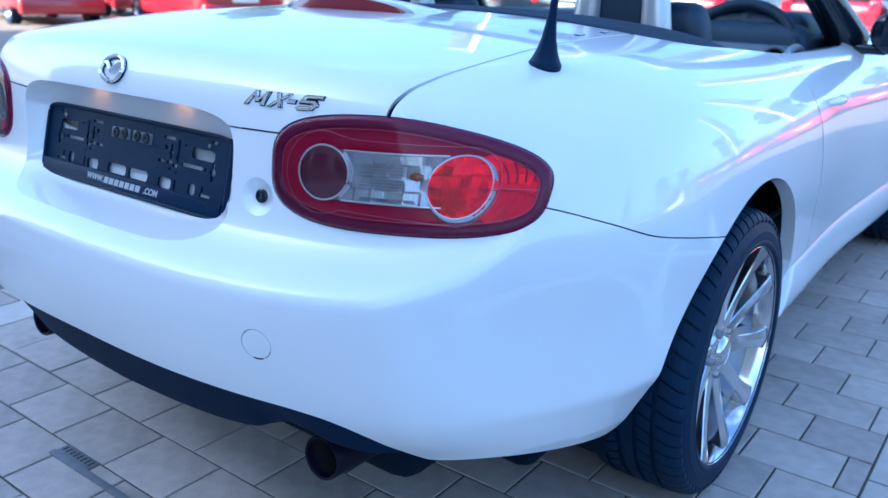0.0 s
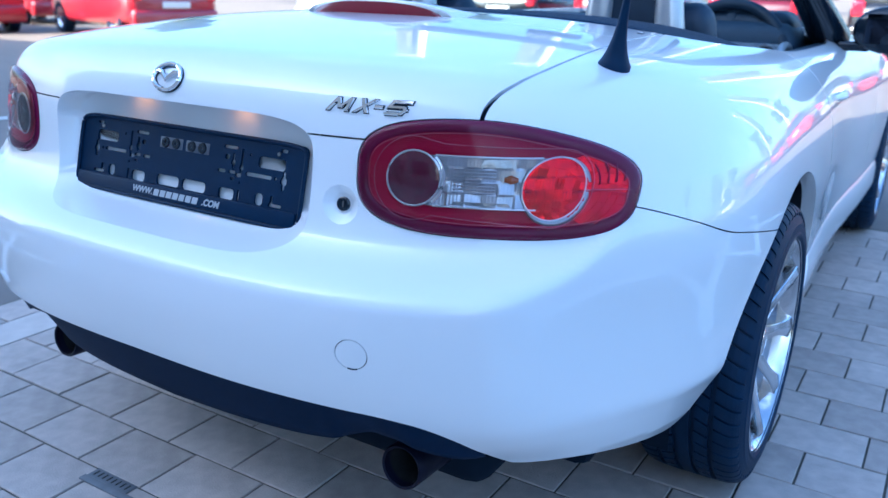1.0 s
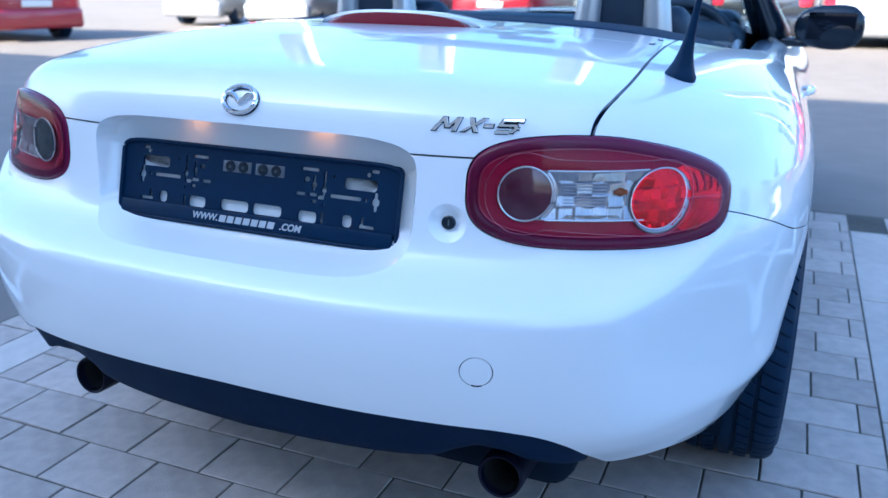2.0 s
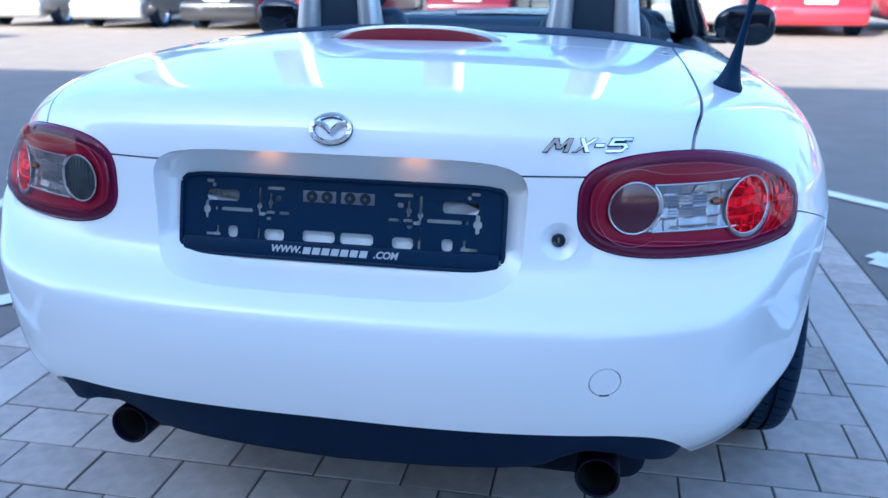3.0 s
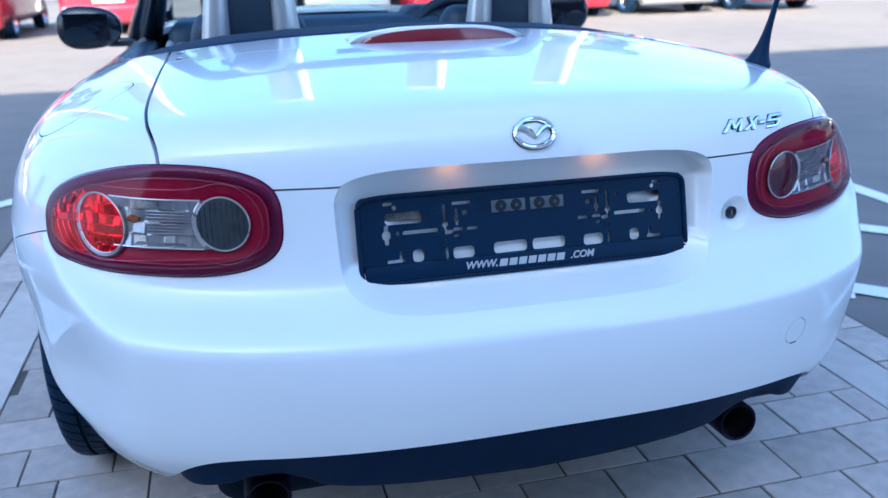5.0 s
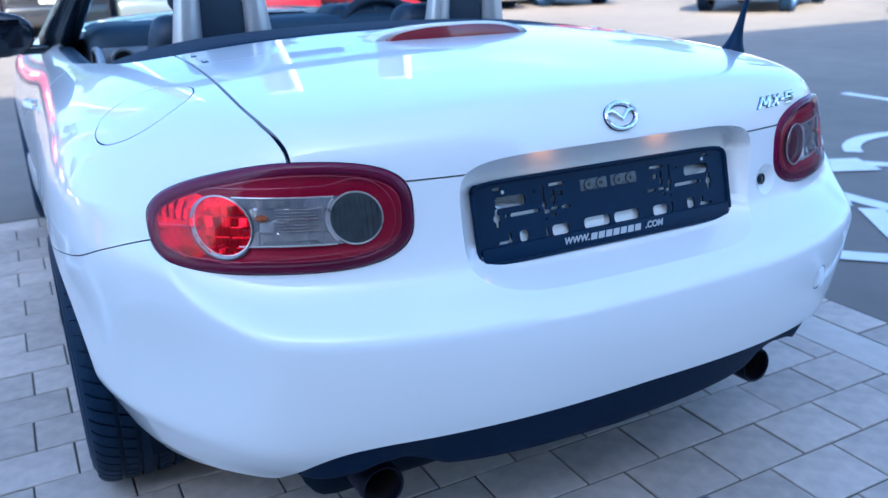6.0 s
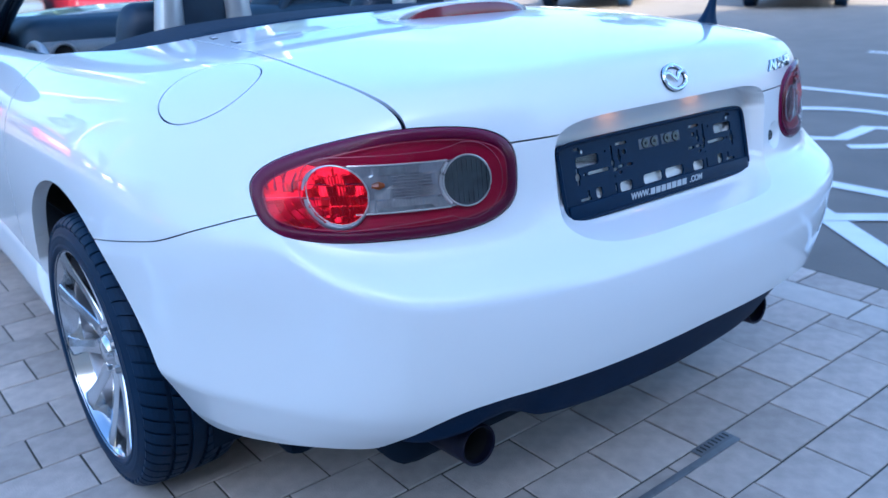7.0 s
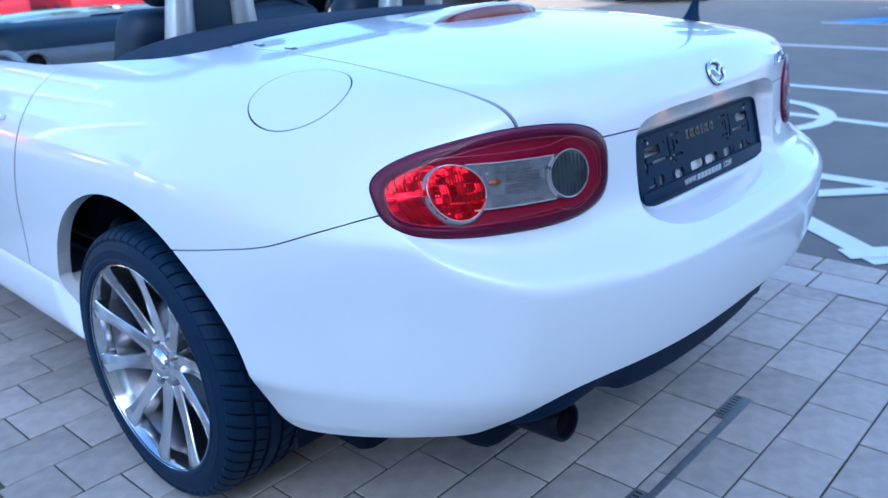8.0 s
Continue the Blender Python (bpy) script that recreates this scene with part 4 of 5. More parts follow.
for side in (1, -1):
    for yy in (ARCH_C, AXLE_FRONT):
        well = []
        for j in range(25):
            a = math.pi * (j / 24 * 1.15 - 0.075)
            well.append([(side * x, yy + 0.388 * math.cos(a), ARCH_Z + 0.388 * math.sin(a)) for x in (0.50, 0.62, 0.70, 0.755)])
        child("wheel_well", sheet(well, PAINT_DARK, "wheel_well"), car, "dark wheel arch lining")
        part("inner_wall", box((0.012, 0.80, 0.52), (side * 0.50, yy, 0.43)), PAINT_DARK, car)

# ---- wheels ----
def tyre_data():
    """Tyre with ring grooves and slanting cross grooves of steep walls."""
    R, W = 0.301, 0.204
    prof = [(-W / 2 + 0.016, 0.2235, 0)]
    side = []
    for k in range(13):
        t = k / 12
        side.append((W / 2 + 0.007 * math.sin(math.pi * t) - 0.004 * t + (0.0025 if k in (2, 3) else 0) + (0.0010 if k == 8 else 0), 0.2245 + 0.0505 * t))
    prof += [(-u, r, 0) for u, r in side]
    ms = [0.0, 0.112, 0.117, 0.203, 0.208, 0.30, 0.40, 0.452, 0.457, 0.543, 0.548, 0.64, 0.74, 0.84, 0.90, 0.945, 0.975]
    for m in [-v for v in ms[:0:-1]] + ms:
        prof.append((W / 2 * m, R - 0.005 * abs(m) ** 3 - 0.019 * abs(m) ** 10, 1))
    prof += [(u, r, 0) for u, r in reversed(side)] + [(W / 2 - 0.016, 0.2235, 0)]
    phases, pitches = (0.0, 0.012, 0.165, 0.177, 0.44, 0.72), 62
    verts = []
    for k in range(pitches):
        for i, ph in enumerate(phases):
            for u, r, tread in prof:
                m = min(abs(u) / (W / 2), 1.0)
                d = 0.0
                if tread:
                    if 0.115 < m < 0.205 or 0.455 < m < 0.545:
                        d = 0.0075
                    if m > 0.206 and i in (1, 2):
                        d = max(d, 0.0065)
                a = 2 * math.pi * (k + ph + 1.5 * m) / pitches
                verts.append((u, (r - d) * math.cos(a), (r - d) * math.sin(a)))
    n, m = pitches * len(phases), len(prof)
    idx = np.arange(n * m).reshape(n, m)
    nxt = np.roll(idx, -1, 0)
    f = np.stack([idx[:, :-1], idx[:, 1:], nxt[:, 1:], nxt[:, :-1]], -1).reshape(-1, 4)
    return mesh_data("tyre", verts, f[:, ::-1], RUBBER, smooth=False)


TYRE = tyre_data()
RIM = bm_data("rim", revolve([(0.098, 0.2235), (0.1035, 0.2262), (0.1025, 0.2285), (0.097, 0.2268), (0.085, 0.2222), (0.040, 0.2150), (0.030, 0.210), (0.080, 0.2185)], "x", 96, closed=True), ALLOY)


# darker copy of the alloy: the shade behind the spokes is in its colour
BARREL = bm_data("barrel", revolve([(0.064, 0.217), (-0.05, 0.200), (-0.09, 0.212), (-0.10, 0.222), (-0.10, 0.205), (0.0, 0.193), (0.06, 0.212)], "x", 72, closed=True), material("shaded_barrel_alloy", (0.20, 0.20, 0.22), 0.32, metal=0.9, vary=0.2))


def spoke_data():
    bm = bmesh.new()
    secs = []
    for t in np.linspace(0, 1, 13):
        r = 0.032 + t * 0.1945
        w = 0.0150 + 0.0105 * (1 - t) ** 3 + 0.012 * max(0, t - 0.6) ** 2 / 0.16
        xo = 0.064 + 0.014 * t + 0.025 * t * t - 0.002 * max(0, t - 0.9) / 0.1
        d = 0.055 - 0.010 * t
        pts = [(xo - d, -w * 0.92), (xo - 0.0065, -w), (xo - 0.0040, -w * 0.90), (xo - 0.0012, 0), (xo - 0.0040, w * 0.90), (xo - 0.0065, w), (xo - d, w * 0.92)]
        secs.append([bm.verts.new((x, y, r)) for x, y in pts])
    m = len(secs[0])
    for a, b in zip(secs, secs[1:]):
        for i in range(m):
            bm.faces.new((a[i], a[(i + 1) % m], b[(i + 1) % m], b[i]))
    bm.faces.new(secs[0][::-1])
    bm.faces.new(secs[-1])
    return bm_data("spoke", bm, ALLOY, angle=11)


SPOKE = spoke_data()
HUBM = bm_data("hub", revolve([(0.0, 0.075), (0.045, 0.070), (0.060, 0.060), (0.066, 0.045), (0.068, 0.034), (0.074, 0.030), (0.078, 0.026), (0.080, 0.015), (0.081, 0.0)], "x", 40), ALLOY)
NUT = bm_data("lug_nut", revolve([(0.03, 0.010), (0.068, 0.0095), (0.072, 0.007), (0.072, 0.0)], "x", 6), STEEL)
# flat black disc that carries the shade of the bolt hole
HOLE = bm_data("bolt_hole", revolve([(0.0605, 0.0), (0.0605, 0.0135), (0.058, 0.014)], "x", 16), SOOT_SHADE)
DISC = bm_data("brake_disc", revolve([(0.0, 0.07), (0.02, 0.075), (0.02, 0.138), (0.008, 0.140), (-0.004, 0.138), (-0.004, 0.07)], "x", 56), STEEL)
CALIPER = bm_data("brake_caliper", box((0.06, 0.16, 0.06), (0.0, 0.0, 0.118), 0.015), STEEL)


def wheel(m, turn):
    w = child("wheel", RIM, car, "silver ten-spoke alloy wheel with a low tyre", LEANED.inverted() @ m @ Matrix.Rotation(radians(turn), 4, "X"))
    child("tyre", TYRE, w, "black road tyre with grooved tread")
    for k in range(10):
        a = 36 * k
        child("spoke", SPOKE, w, "", Matrix.Rotation(radians(a), 4, "X"))
    child("barrel", BARREL, w)
    child("hub", HUBM, w)
    for k in range(5):
        p = Matrix.Rotation(radians(72 * k + 18), 4, "X") @ Matrix.Translation((0, 0, 0.050))
        child("bolt_hole", HOLE, w, "", p)
        child("lug_nut", NUT, w, "", p)
    child("brake_disc", DISC, w, "dull steel brake disc", Matrix.Translation((0.005, 0, 0)))
    child("brake_caliper", CALIPER, w, "", Matrix.Rotation(radians(100 - turn), 4, "X"))


wheel(pose(0.757, AXLE, 0.3015), 8.7)
wheel(pose(-0.757, AXLE, 0.3015, 0, 0, 180), -2.5)
wheel(pose(0.757, AXLE_FRONT, 0.3015), 40)
wheel(pose(-0.757, AXLE_FRONT, 0.3015, 0, 0, 180), 7)

# ---- mirrors, windscreen, cabin ----
for side in (1, -1):
    bm = bmesh.new()
    bmesh.ops.create_uvsphere(bm, u_segments=32, v_segments=20, radius=1)
    for v in bm.verts:
        x, y, z = v.co
        f = 1.0 if y > 0 else 0.35
        sx = math.copysign(abs(x) ** 0.8, x)
        v.co = (sx * 0.108, y * 0.085 * f, math.copysign(abs(z) ** 0.8, z) * (0.072 + 0.008 * sx * side))
    mir = part("door_mirror", bm, PLASTIC_GLOSS, car, "gloss black door mirror")
    mir.matrix_basis = pose(side * 0.880, 1.98, 0.897, 0, 0, side * 8)
    # glass colour near black, standing in for a dark reflection
    mg = part("mirror_glass", box((0.150, 0.004, 0.090), (0, 0, 0), 0.0015), material("mirror_dark_reflection", (0.03, 0.035, 0.05), 0.08, metal=1.0), mir)
    mg.matrix_basis = pose(0, -0.0285, 0.004, 9, 0, side * 4)
    part("mirror_foot", box((0.10, 0.05, 0.03), (-side * 0.10, 0.02, -0.052), 0.012, 3), PLASTIC_GLOSS, mir)
frame_pts = [(-0.705, 2.04, 0.86), (-0.66, 1.90, 0.965), (-0.60, 1.64, 1.12), (-0.555, 1.48, 1.195), (-0.50, 1.43, 1.218), (-0.25, 1.40, 1.232), (0, 1.39, 1.236), (0.25, 1.40, 1.232), (0.50, 1.43, 1.218), (0.555, 1.48, 1.195), (0.60, 1.64, 1.12), (0.66, 1.90, 0.965), (0.705, 2.04, 0.86)]
screen = part("windscreen_frame", tube(frame_pts, [0.060, 0.050, 0.040, 0.032, 0.028, 0.026, 0.026, 0.026, 0.028, 0.032, 0.040, 0.050, 0.060], 12), PLASTIC_GLOSS, car, "black windscreen surround")
rows = []
for v in np.linspace(0, 1, 8):
    c = Vector((0, 2.16, 0.91)).lerp(Vector((0, 1.40, 1.225)), v)
    hw = 0.68 + (0.54 - 0.68) * v
    rows.append([(hw * u, c.y - (0.10 - 0.04 * v) * u * u, c.z - 0.02 * u * u * (1 - v)) for u in np.linspace(-1, 1, 21)])
g = child("windscreen", sheet(rows, GLASS, "windscreen"), screen, "clear windscreen glass")
part("rear_view_mirror", box((0.20, 0.03, 0.055), (0, 1.50, 1.165), 0.012, 3), PLASTIC_GLOSS, screen)
dash = part("dashboard", box((1.24, 0.36, 0.15), (0, 2.04, 0.836), 0.055, 4), material("dash_grey", (0.030, 0.055, 0.095), 0.6, vary=0.15, bump=0.2), car, "dark blue-grey padded dashboard")
part("dash_fascia", box((1.22, 0.10, 0.125), (0, 1.87, 0.783), 0.030, 4), material("dash_pale_grey", (0.20, 0.22, 0.25), 0.45, vary=0.1, bump=0.15), dash, "pale grey lower fascia")
for vx in (-0.53, -0.13, 0.13, 0.55):
    vent = part("air_vent", revolve([(-0.004, 0.030), (-0.012, 0.034), (-0.012, 0.040), (0.004, 0.041)], "y", 28), SILVER_TRIM, dash)
    vent.location = (vx, 1.818, 0.806)
    # flat black disc; the vent's inner shade is its colour
    part("vent_core", revolve([(-0.001, 0.0), (-0.001, 0.031)], "y", 24), SOOT_SHADE, vent)
part("instrument_hood", box((0.38, 0.22, 0.14), (0.415, 2.01, 0.872), 0.05, 4), LEATHER, car, "black instrument hood behind the steering wheel")
part("cabin_floor", box((1.22, 1.5, 0.04), (0, 1.50, 0.30)), CLOTH, car)
part("rear_bulkhead", box((1.20, 0.05, 0.52), (0, 0.90, 0.60), 0.01), CLOTH, car)
for side in (1, -1):
    trim = part("door_trim", box((0.07, 1.05, 0.42), (side * 0.690, 1.62, 0.64), 0.025, 3), LEATHER, car, "black door lining")
    part("armrest", box((0.06, 0.42, 0.05), (-side * 0.03 + side * 0.655 - side * 0.02, 1.55, 0.66), 0.02, 3), LEATHER, trim)
    part("trim_arc", tube([(side * 0.61, 1.80 + 0.10 * math.cos(t), 0.80 + 0.045 * math.sin(t)) for t in np.linspace(0, math.pi, 12)], 0.012), SILVER_TRIM, trim)
roof = []
for v in np.linspace(0, 1, 11):
    y = 0.772 + 0.36 * v
    dip = 0.045 if v in (0.0, 1.0) else 0
    roof.append([(0.668 * u, y + 0.02 * u * u, float(DECK(y)) - 0.005 - 0.034 * u * u - 0.035 * abs(u) ** 6 + 0.010 * math.sin(math.pi * v) - dip) for u in np.linspace(-1, 1, 31)])
fold = child("folded_roof", sheet(roof, CLOTH, "folded_roof"), car, "black cloth roof folded flat behind the seats")
part("seal", tube([(0.665 * u, 0.770 + 0.02 * u * u, float(DECK(0.77)) - 0.006 - 0.034 * u * u - 0.035 * abs(u) ** 6) for u in np.linspace(-1, 1, 31)], 0.009), PLASTIC, fold)
for side in (1, -1):
    cx = side * 0.36
    hoop = [(cx - 0.096, 1.14, 0.78), (cx - 0.094, 1.135, 0.90), (cx - 0.084, 1.13, 1.02), (cx - 0.068, 1.13, 1.09), (cx - 0.04, 1.13, 1.125), (cx, 1.13, 1.135),
            (cx + 0.04, 1.13, 1.125), (cx + 0.068, 1.13, 1.09), (cx + 0.084, 1.13, 1.02), (cx + 0.094, 1.135, 0.90), (cx + 0.096, 1.14, 0.78)]
    rh = part("roll_hoop", tube(hoop, [0.040, 0.038, 0.031, 0.029, 0.028, 0.028, 0.028, 0.029, 0.031, 0.038, 0.040], 14), SILVER_TRIM, car, "silver roll hoop with black padding")
    part("hoop_pad", box((0.135, 0.05, 0.30), (cx, 1.150, 0.96), 0.02, 3), LEATHER, rh)
    seat = part("seat", box((0.46, 0.50, 0.16), (cx, 1.58, 0.46), 0.06, 4), LEATHER, car, "black leather bucket seat")
    bm = box((0.44, 0.12, 0.50), (0, 0, 0.25), 0.055, 4)
    for v in bm.verts:
        v.co.x *= 1.0 - 0.30 * max(0, v.co.z) / 0.5
    bk = part("backrest", bm, LEATHER, seat)
    bk.matrix_basis = pose(cx, 1.40, 0.48, 13, 0, 0)
    hr = part("headrest", box((0.22, 0.08, 0.14), (0, 0, 0.07), 0.035, 4), LEATHER, seat)
    hr.matrix_basis = pose(cx, 1.265, 0.975, 13, 0, 0)
wheel_pts = [(0.185 * math.cos(t), 0, 0.185 * math.sin(t)) for t in (2 * math.pi * k / 40 for k in range(40))]
st = part("steering_wheel", tube(wheel_pts, 0.019, 12, True), LEATHER, car, "black steering wheel")
st.matrix_basis = pose(0.415, 1.85, 0.790, -24, 0, 0)
part("boss", box((0.10, 0.05, 0.09), (0, 0.01, 0), 0.02, 3), LEATHER, st)
for a in (0, 180, 270):
    b = part("wheel_spoke", box((0.10, 0.015, 0.028), (0.11, 0.006, 0), 0.006), LEATHER, st)
    b.matrix_basis = pose(0, 0, 0, 0, a, 0)
# hinge covers at the lid's front corners
for side in (1, -1):
    for dy in (0.612, 0.715):
        hp = snapped((side * 0.526, dy, 0.915))
        hn = Vector(hull_normal(hp.reshape(1, 3))[0])
        cover = child("hinge_cover", bm_data("hinge_cover", box((0.032, 0.011, 0.003), (0, 0, 0.0002), 0.0012), GREY_PLASTIC), car, "", Matrix.Translation(hp) @ hn.to_track_quat("Z", "Y").to_matrix().to_4x4() @ Matrix.Rotation(radians(14 * side), 4, "Z"))
        part("hinge_plate", box((0.018, 0.009, 0.003), (0.006 * side, 0.001, 0.0012), 0.001), PAINT, cover)


# ---- ground ----
def flat_rect(name, x0, x1, y0, y1, z, mat):
    bm = bmesh.new()
    bm.faces.new([bm.verts.new(p) for p in ((x0, y0, z), (x1, y0, z), (x1, y1, z), (x0, y1, z))])
    return bm_data(name, bm, mat)


tagged(new("ground", flat_rect("ground", -400, 400, -400, 400, -0.012, ASPHALT)), "weathered grey asphalt car park", "ground", kind="structure")
BAY_X, BAY_Y0, BAY_Y1 = 1.42, -5.8, 3.12
pavement = tagged(new("pavement", bm_data("pavement", box((2 * BAY_X, BAY_Y1 - BAY_Y0, 0.03), (0, (BAY_Y0 + BAY_Y1) / 2, -0.0187)), SAND)),
                  "parking bay laid with grey concrete pavers", "pavement", kind="structure")


def road_line(pts, w, mat=None, label="white painted line on the asphalt"):
    bm = bmesh.new()
    ps = [Vector((*p, 0)) for p in pts]
    left, right = [], []
    for i, p in enumerate(ps):
        d = (ps[min(i + 1, len(ps) - 1)] - ps[max(i - 1, 0)]).normalized()
        s = Vector((-d.y, d.x, 0)) * w / 2
        left.append(bm.verts.new(p + s + Vector((0, 0, -0.007))))
        right.append(bm.verts.new(p - s + Vector((0, 0, -0.007))))
    for i in range(len(ps) - 1):
        bm.faces.new((right[i], right[i + 1], left[i + 1], left[i]))
    return tagged(new("road_marking", bm_data("road_marking", bm, mat or ROAD_PAINT)), label, "road marking", kind="structure")


# crossed hatching on both sides of the bay, then the edges of further bays
for s, shift in ((1, 0.0), (-1, 0.08)):
    for k in range(-3, 3):
        y0 = -0.06 + 1.06 * k + shift
        road_line([(s * 1.50, y0), (s * 2.45, y0 + 1.22)], 0.11)
        if k > -3:
            road_line([(s * 1.50, y0 + 1.21), (s * 2.45, y0 + 0.26)], 0.10).location.z = 0.002
    for k in range(5):
        road_line([(s * (2.53 + 2.52 * k), -4.2), (s * (2.53 + 2.52 * k), 3.3 if k < 2 else 3.05)], 0.10)
# wheelchair sign painted in the next bay
road_line([(3.80 + 0.60 * math.cos(t), 1.53 + 0.60 * math.sin(t)) for t in np.linspace(-2.5, 2.45, 30)], 0.10).location.z = 0.001
road_line([(3.12, 1.76), (3.38, 1.45), (3.49, 1.30), (3.90, 1.33), (3.95, 1.22), (3.88, 0.42)], 0.10)
road_line([(2.98, 1.62), (3.10, 1.86)], 0.26).location.z = 0.003
road_line([(3.83, 0.24), (3.85, 0.06)], 0.22)
BLUE_PAINT = material("blue_road_paint", (0.10, 0.28, 0.62), 0.6, vary=0.12, scale=6)
road_line([(10.15, 2.75), (11.3, 2.15)], 0.5, BLUE_PAINT, "blue painted panel on the asphalt")

# ---- unseen building behind, which shades the bay; form set for its light ----
# warm wall tone keeps blue out of the light thrown on the tail
WALL = material("pale_cladding", (0.54, 0.46, 0.36), 0.55, vary=0.06, scale=2.0, bump=0.2, bump_scale=40)
DARK_GLASS = material("shopfront_glass", (0.03, 0.04, 0.05), 0.05, vary=0.1)
BH, BY = 10.5, -9.5
house = tagged(new("showroom_building"), "unseen pale building behind the bay, added to shade it", "building")
part("wall", box((27.5, 12, BH), (-9.25, BY - 6, BH / 2 - 0.012)), WALL, house)
part("roof_edge", box((27.9, 12.4, 0.3), (-9.25, BY - 6, BH + 0.1), 0.04), WALL, house)
for k in range(8):
    pane = part("window", box((2.4, 0.08, 1.7), (-21.6 + 3.3 * k, BY + 0.03, 1.25), 0.01), DARK_GLASS, house)
    part("window_sill", box((3.0, 0.16, 0.10), (-21.6 + 3.3 * k, BY + 0.05, 0.19), 0.01), WALL, pane)
for k in range(8):
    for z in (4.6, 8.2):
        part("facade_panel", box((3.3, 0.10, 2.4), (-21.6 + 3.3 * k, BY + 0.045, z), 0.02), WALL, house)

# ---- parked cars further off ----
GLASS_DARK = material("tinted_glass", (0.02, 0.025, 0.03), 0.06)
LAMP_RED = material("lamp_red", (0.55, 0.01, 0.03), 0.15, coat=0.8, vary=0.1)
LAMP_CLEAR = material("lamp_clear", (0.75, 0.77, 0.80), 0.1, coat=0.8, vary=0.1)
PLATE_PALE = material("plate_pale", (0.75, 0.75, 0.72), 0.4, vary=0.05)
BODY = {"red": material("red_paint", (0.30, 0.008, 0.02), 0.3, coat=1.0, vary=0.03), "white": material("far_white_paint", (0.78, 0.79, 0.80), 0.3, coat=1.0, vary=0.03),
        "black": material("black_paint", (0.012, 0.014, 0.02), 0.25, coat=1.0, vary=0.1), "silver": material("silver_paint", (0.42, 0.44, 0.47), 0.28, metal=0.7, coat=1.0, vary=0.04),
        "dark red": material("dark_red_paint", (0.16, 0.012, 0.03), 0.3, coat=1.0, vary=0.05)}
FAR_TYRE = bm_data("far_tyre", revolve([(-0.10, 0.20), (-0.105, 0.29), (-0.085, 0.315), (0.085, 0.315), (0.105, 0.29), (0.10, 0.20)], "x", 32), RUBBER)
FAR_RIM = bm_data("far_rim", revolve([(0.10, 0.205), (0.085, 0.19), (0.05, 0.17), (0.06, 0.06), (0.075, 0.0)], "x", 32), ALLOY)


def loft(stations, n, e, mat, name):
    """Rounded cross-sections (y, half width, low, high) joined along y."""
    rows = []
    for y, w, z0, z1 in stations:
        r = []
        for k in range(n + 1):
            a = 2 * math.pi * k / n
            c, s = math.cos(a), math.sin(a)
            r.append((w * math.copysign(abs(c) ** e, c), y, (z0 + z1) / 2 + (z1 - z0) / 2 * math.copysign(abs(s) ** e, s)))
        rows.append(r)
    first, last = stations[0], stations[-1]
    rows.insert(0, [(0, first[0], (first[2] + first[3]) / 2)] * (n + 1))
    rows.append([(0, last[0], (last[2] + last[3]) / 2)] * (n + 1))
    return sheet(rows, mat, name, flip=True)


def parked_car(colour, tall=1.48, L=4.3, W=0.88):
    """A plain five-door car, its tail at y = 0."""
    c = tagged(new("parked_car"), colour + " hatchback parked on the far side of the car park", "car", "parked cars")
    belt = tall * 0.63
    st = [(0.0, W * 0.80, 0.36, belt * 0.86), (0.05, W * 0.92, 0.30, belt * 0.95), (0.25, W * 0.98, 0.25, belt), (0.8, W, 0.20, belt + 0.02), (2.2, W, 0.19, belt), (3.0, W * 0.99, 0.20, belt - 0.02),
          (3.7, W * 0.97, 0.22, belt - 0.10), (L - 0.15, W * 0.88, 0.25, belt - 0.22), (L, W * 0.70, 0.32, belt - 0.34)]
    child("body", loft(st, 36, 0.38, BODY[colour], "body"), c)
    gs = [(0.10, W * 0.74, belt - 0.12, belt + 0.10), (0.35, W * 0.80, belt - 0.15, tall - 0.09), (0.9, W * 0.82, belt - 0.15, tall - 0.02), (1.9, W * 0.81, belt - 0.15, tall - 0.03), (2.5, W * 0.80, belt - 0.15, tall - 0.22), (3.2, W * 0.76, belt - 0.2, belt - 0.02)]
    child("glasshouse", loft(gs, 32, 0.5, GLASS_DARK, "glasshouse"), c)
    rs = [(0.30, W * 0.62, tall - 0.14, tall - 0.05), (0.5, W * 0.66, tall - 0.12, tall), (1.2, W * 0.66, tall - 0.10, tall + 0.01), (1.9, W * 0.64, tall - 0.11, tall - 0.005), (2.05, W * 0.58, tall - 0.12, tall - 0.05)]
    child("roof", loft(rs, 24, 0.6, BODY[colour], "roof"), c)
    part("bumper", box((W * 1.86, 0.26, 0.34), (0, 0.075, 0.37), 0.07, 3), BODY[colour], c)
    part("number_plate", box((0.52, 0.02, 0.11), (0, -0.035, 0.62), 0.004), PLATE_PALE, c)
    part("number_plate", box((0.52, 0.02, 0.11), (0, L + 0.0, 0.46), 0.004), PLATE_PALE, c)
    for s in (1, -1):
        part("tail_lamp", box((0.20, 0.20, 0.26), (s * W * 0.80, 0.08, belt * 0.86), 0.05, 3), LAMP_RED, c)
        part("head_lamp", box((0.26, 0.30, 0.14), (s * W * 0.66, L - 0.16, belt - 0.24), 0.05, 3), LAMP_CLEAR, c)
        part("mirror", box((0.16, 0.10, 0.13), (s * (W + 0.09), 2.45, belt + 0.05), 0.04, 3), BODY[colour], c)
        for y in (0.75, L - 0.85):
            w = child("wheel", FAR_RIM, c, "", pose(s * (W - 0.12), y, 0.303, 0, 0, 0 if s > 0 else 180))
            child("tyre", FAR_TYRE, w)
    return c


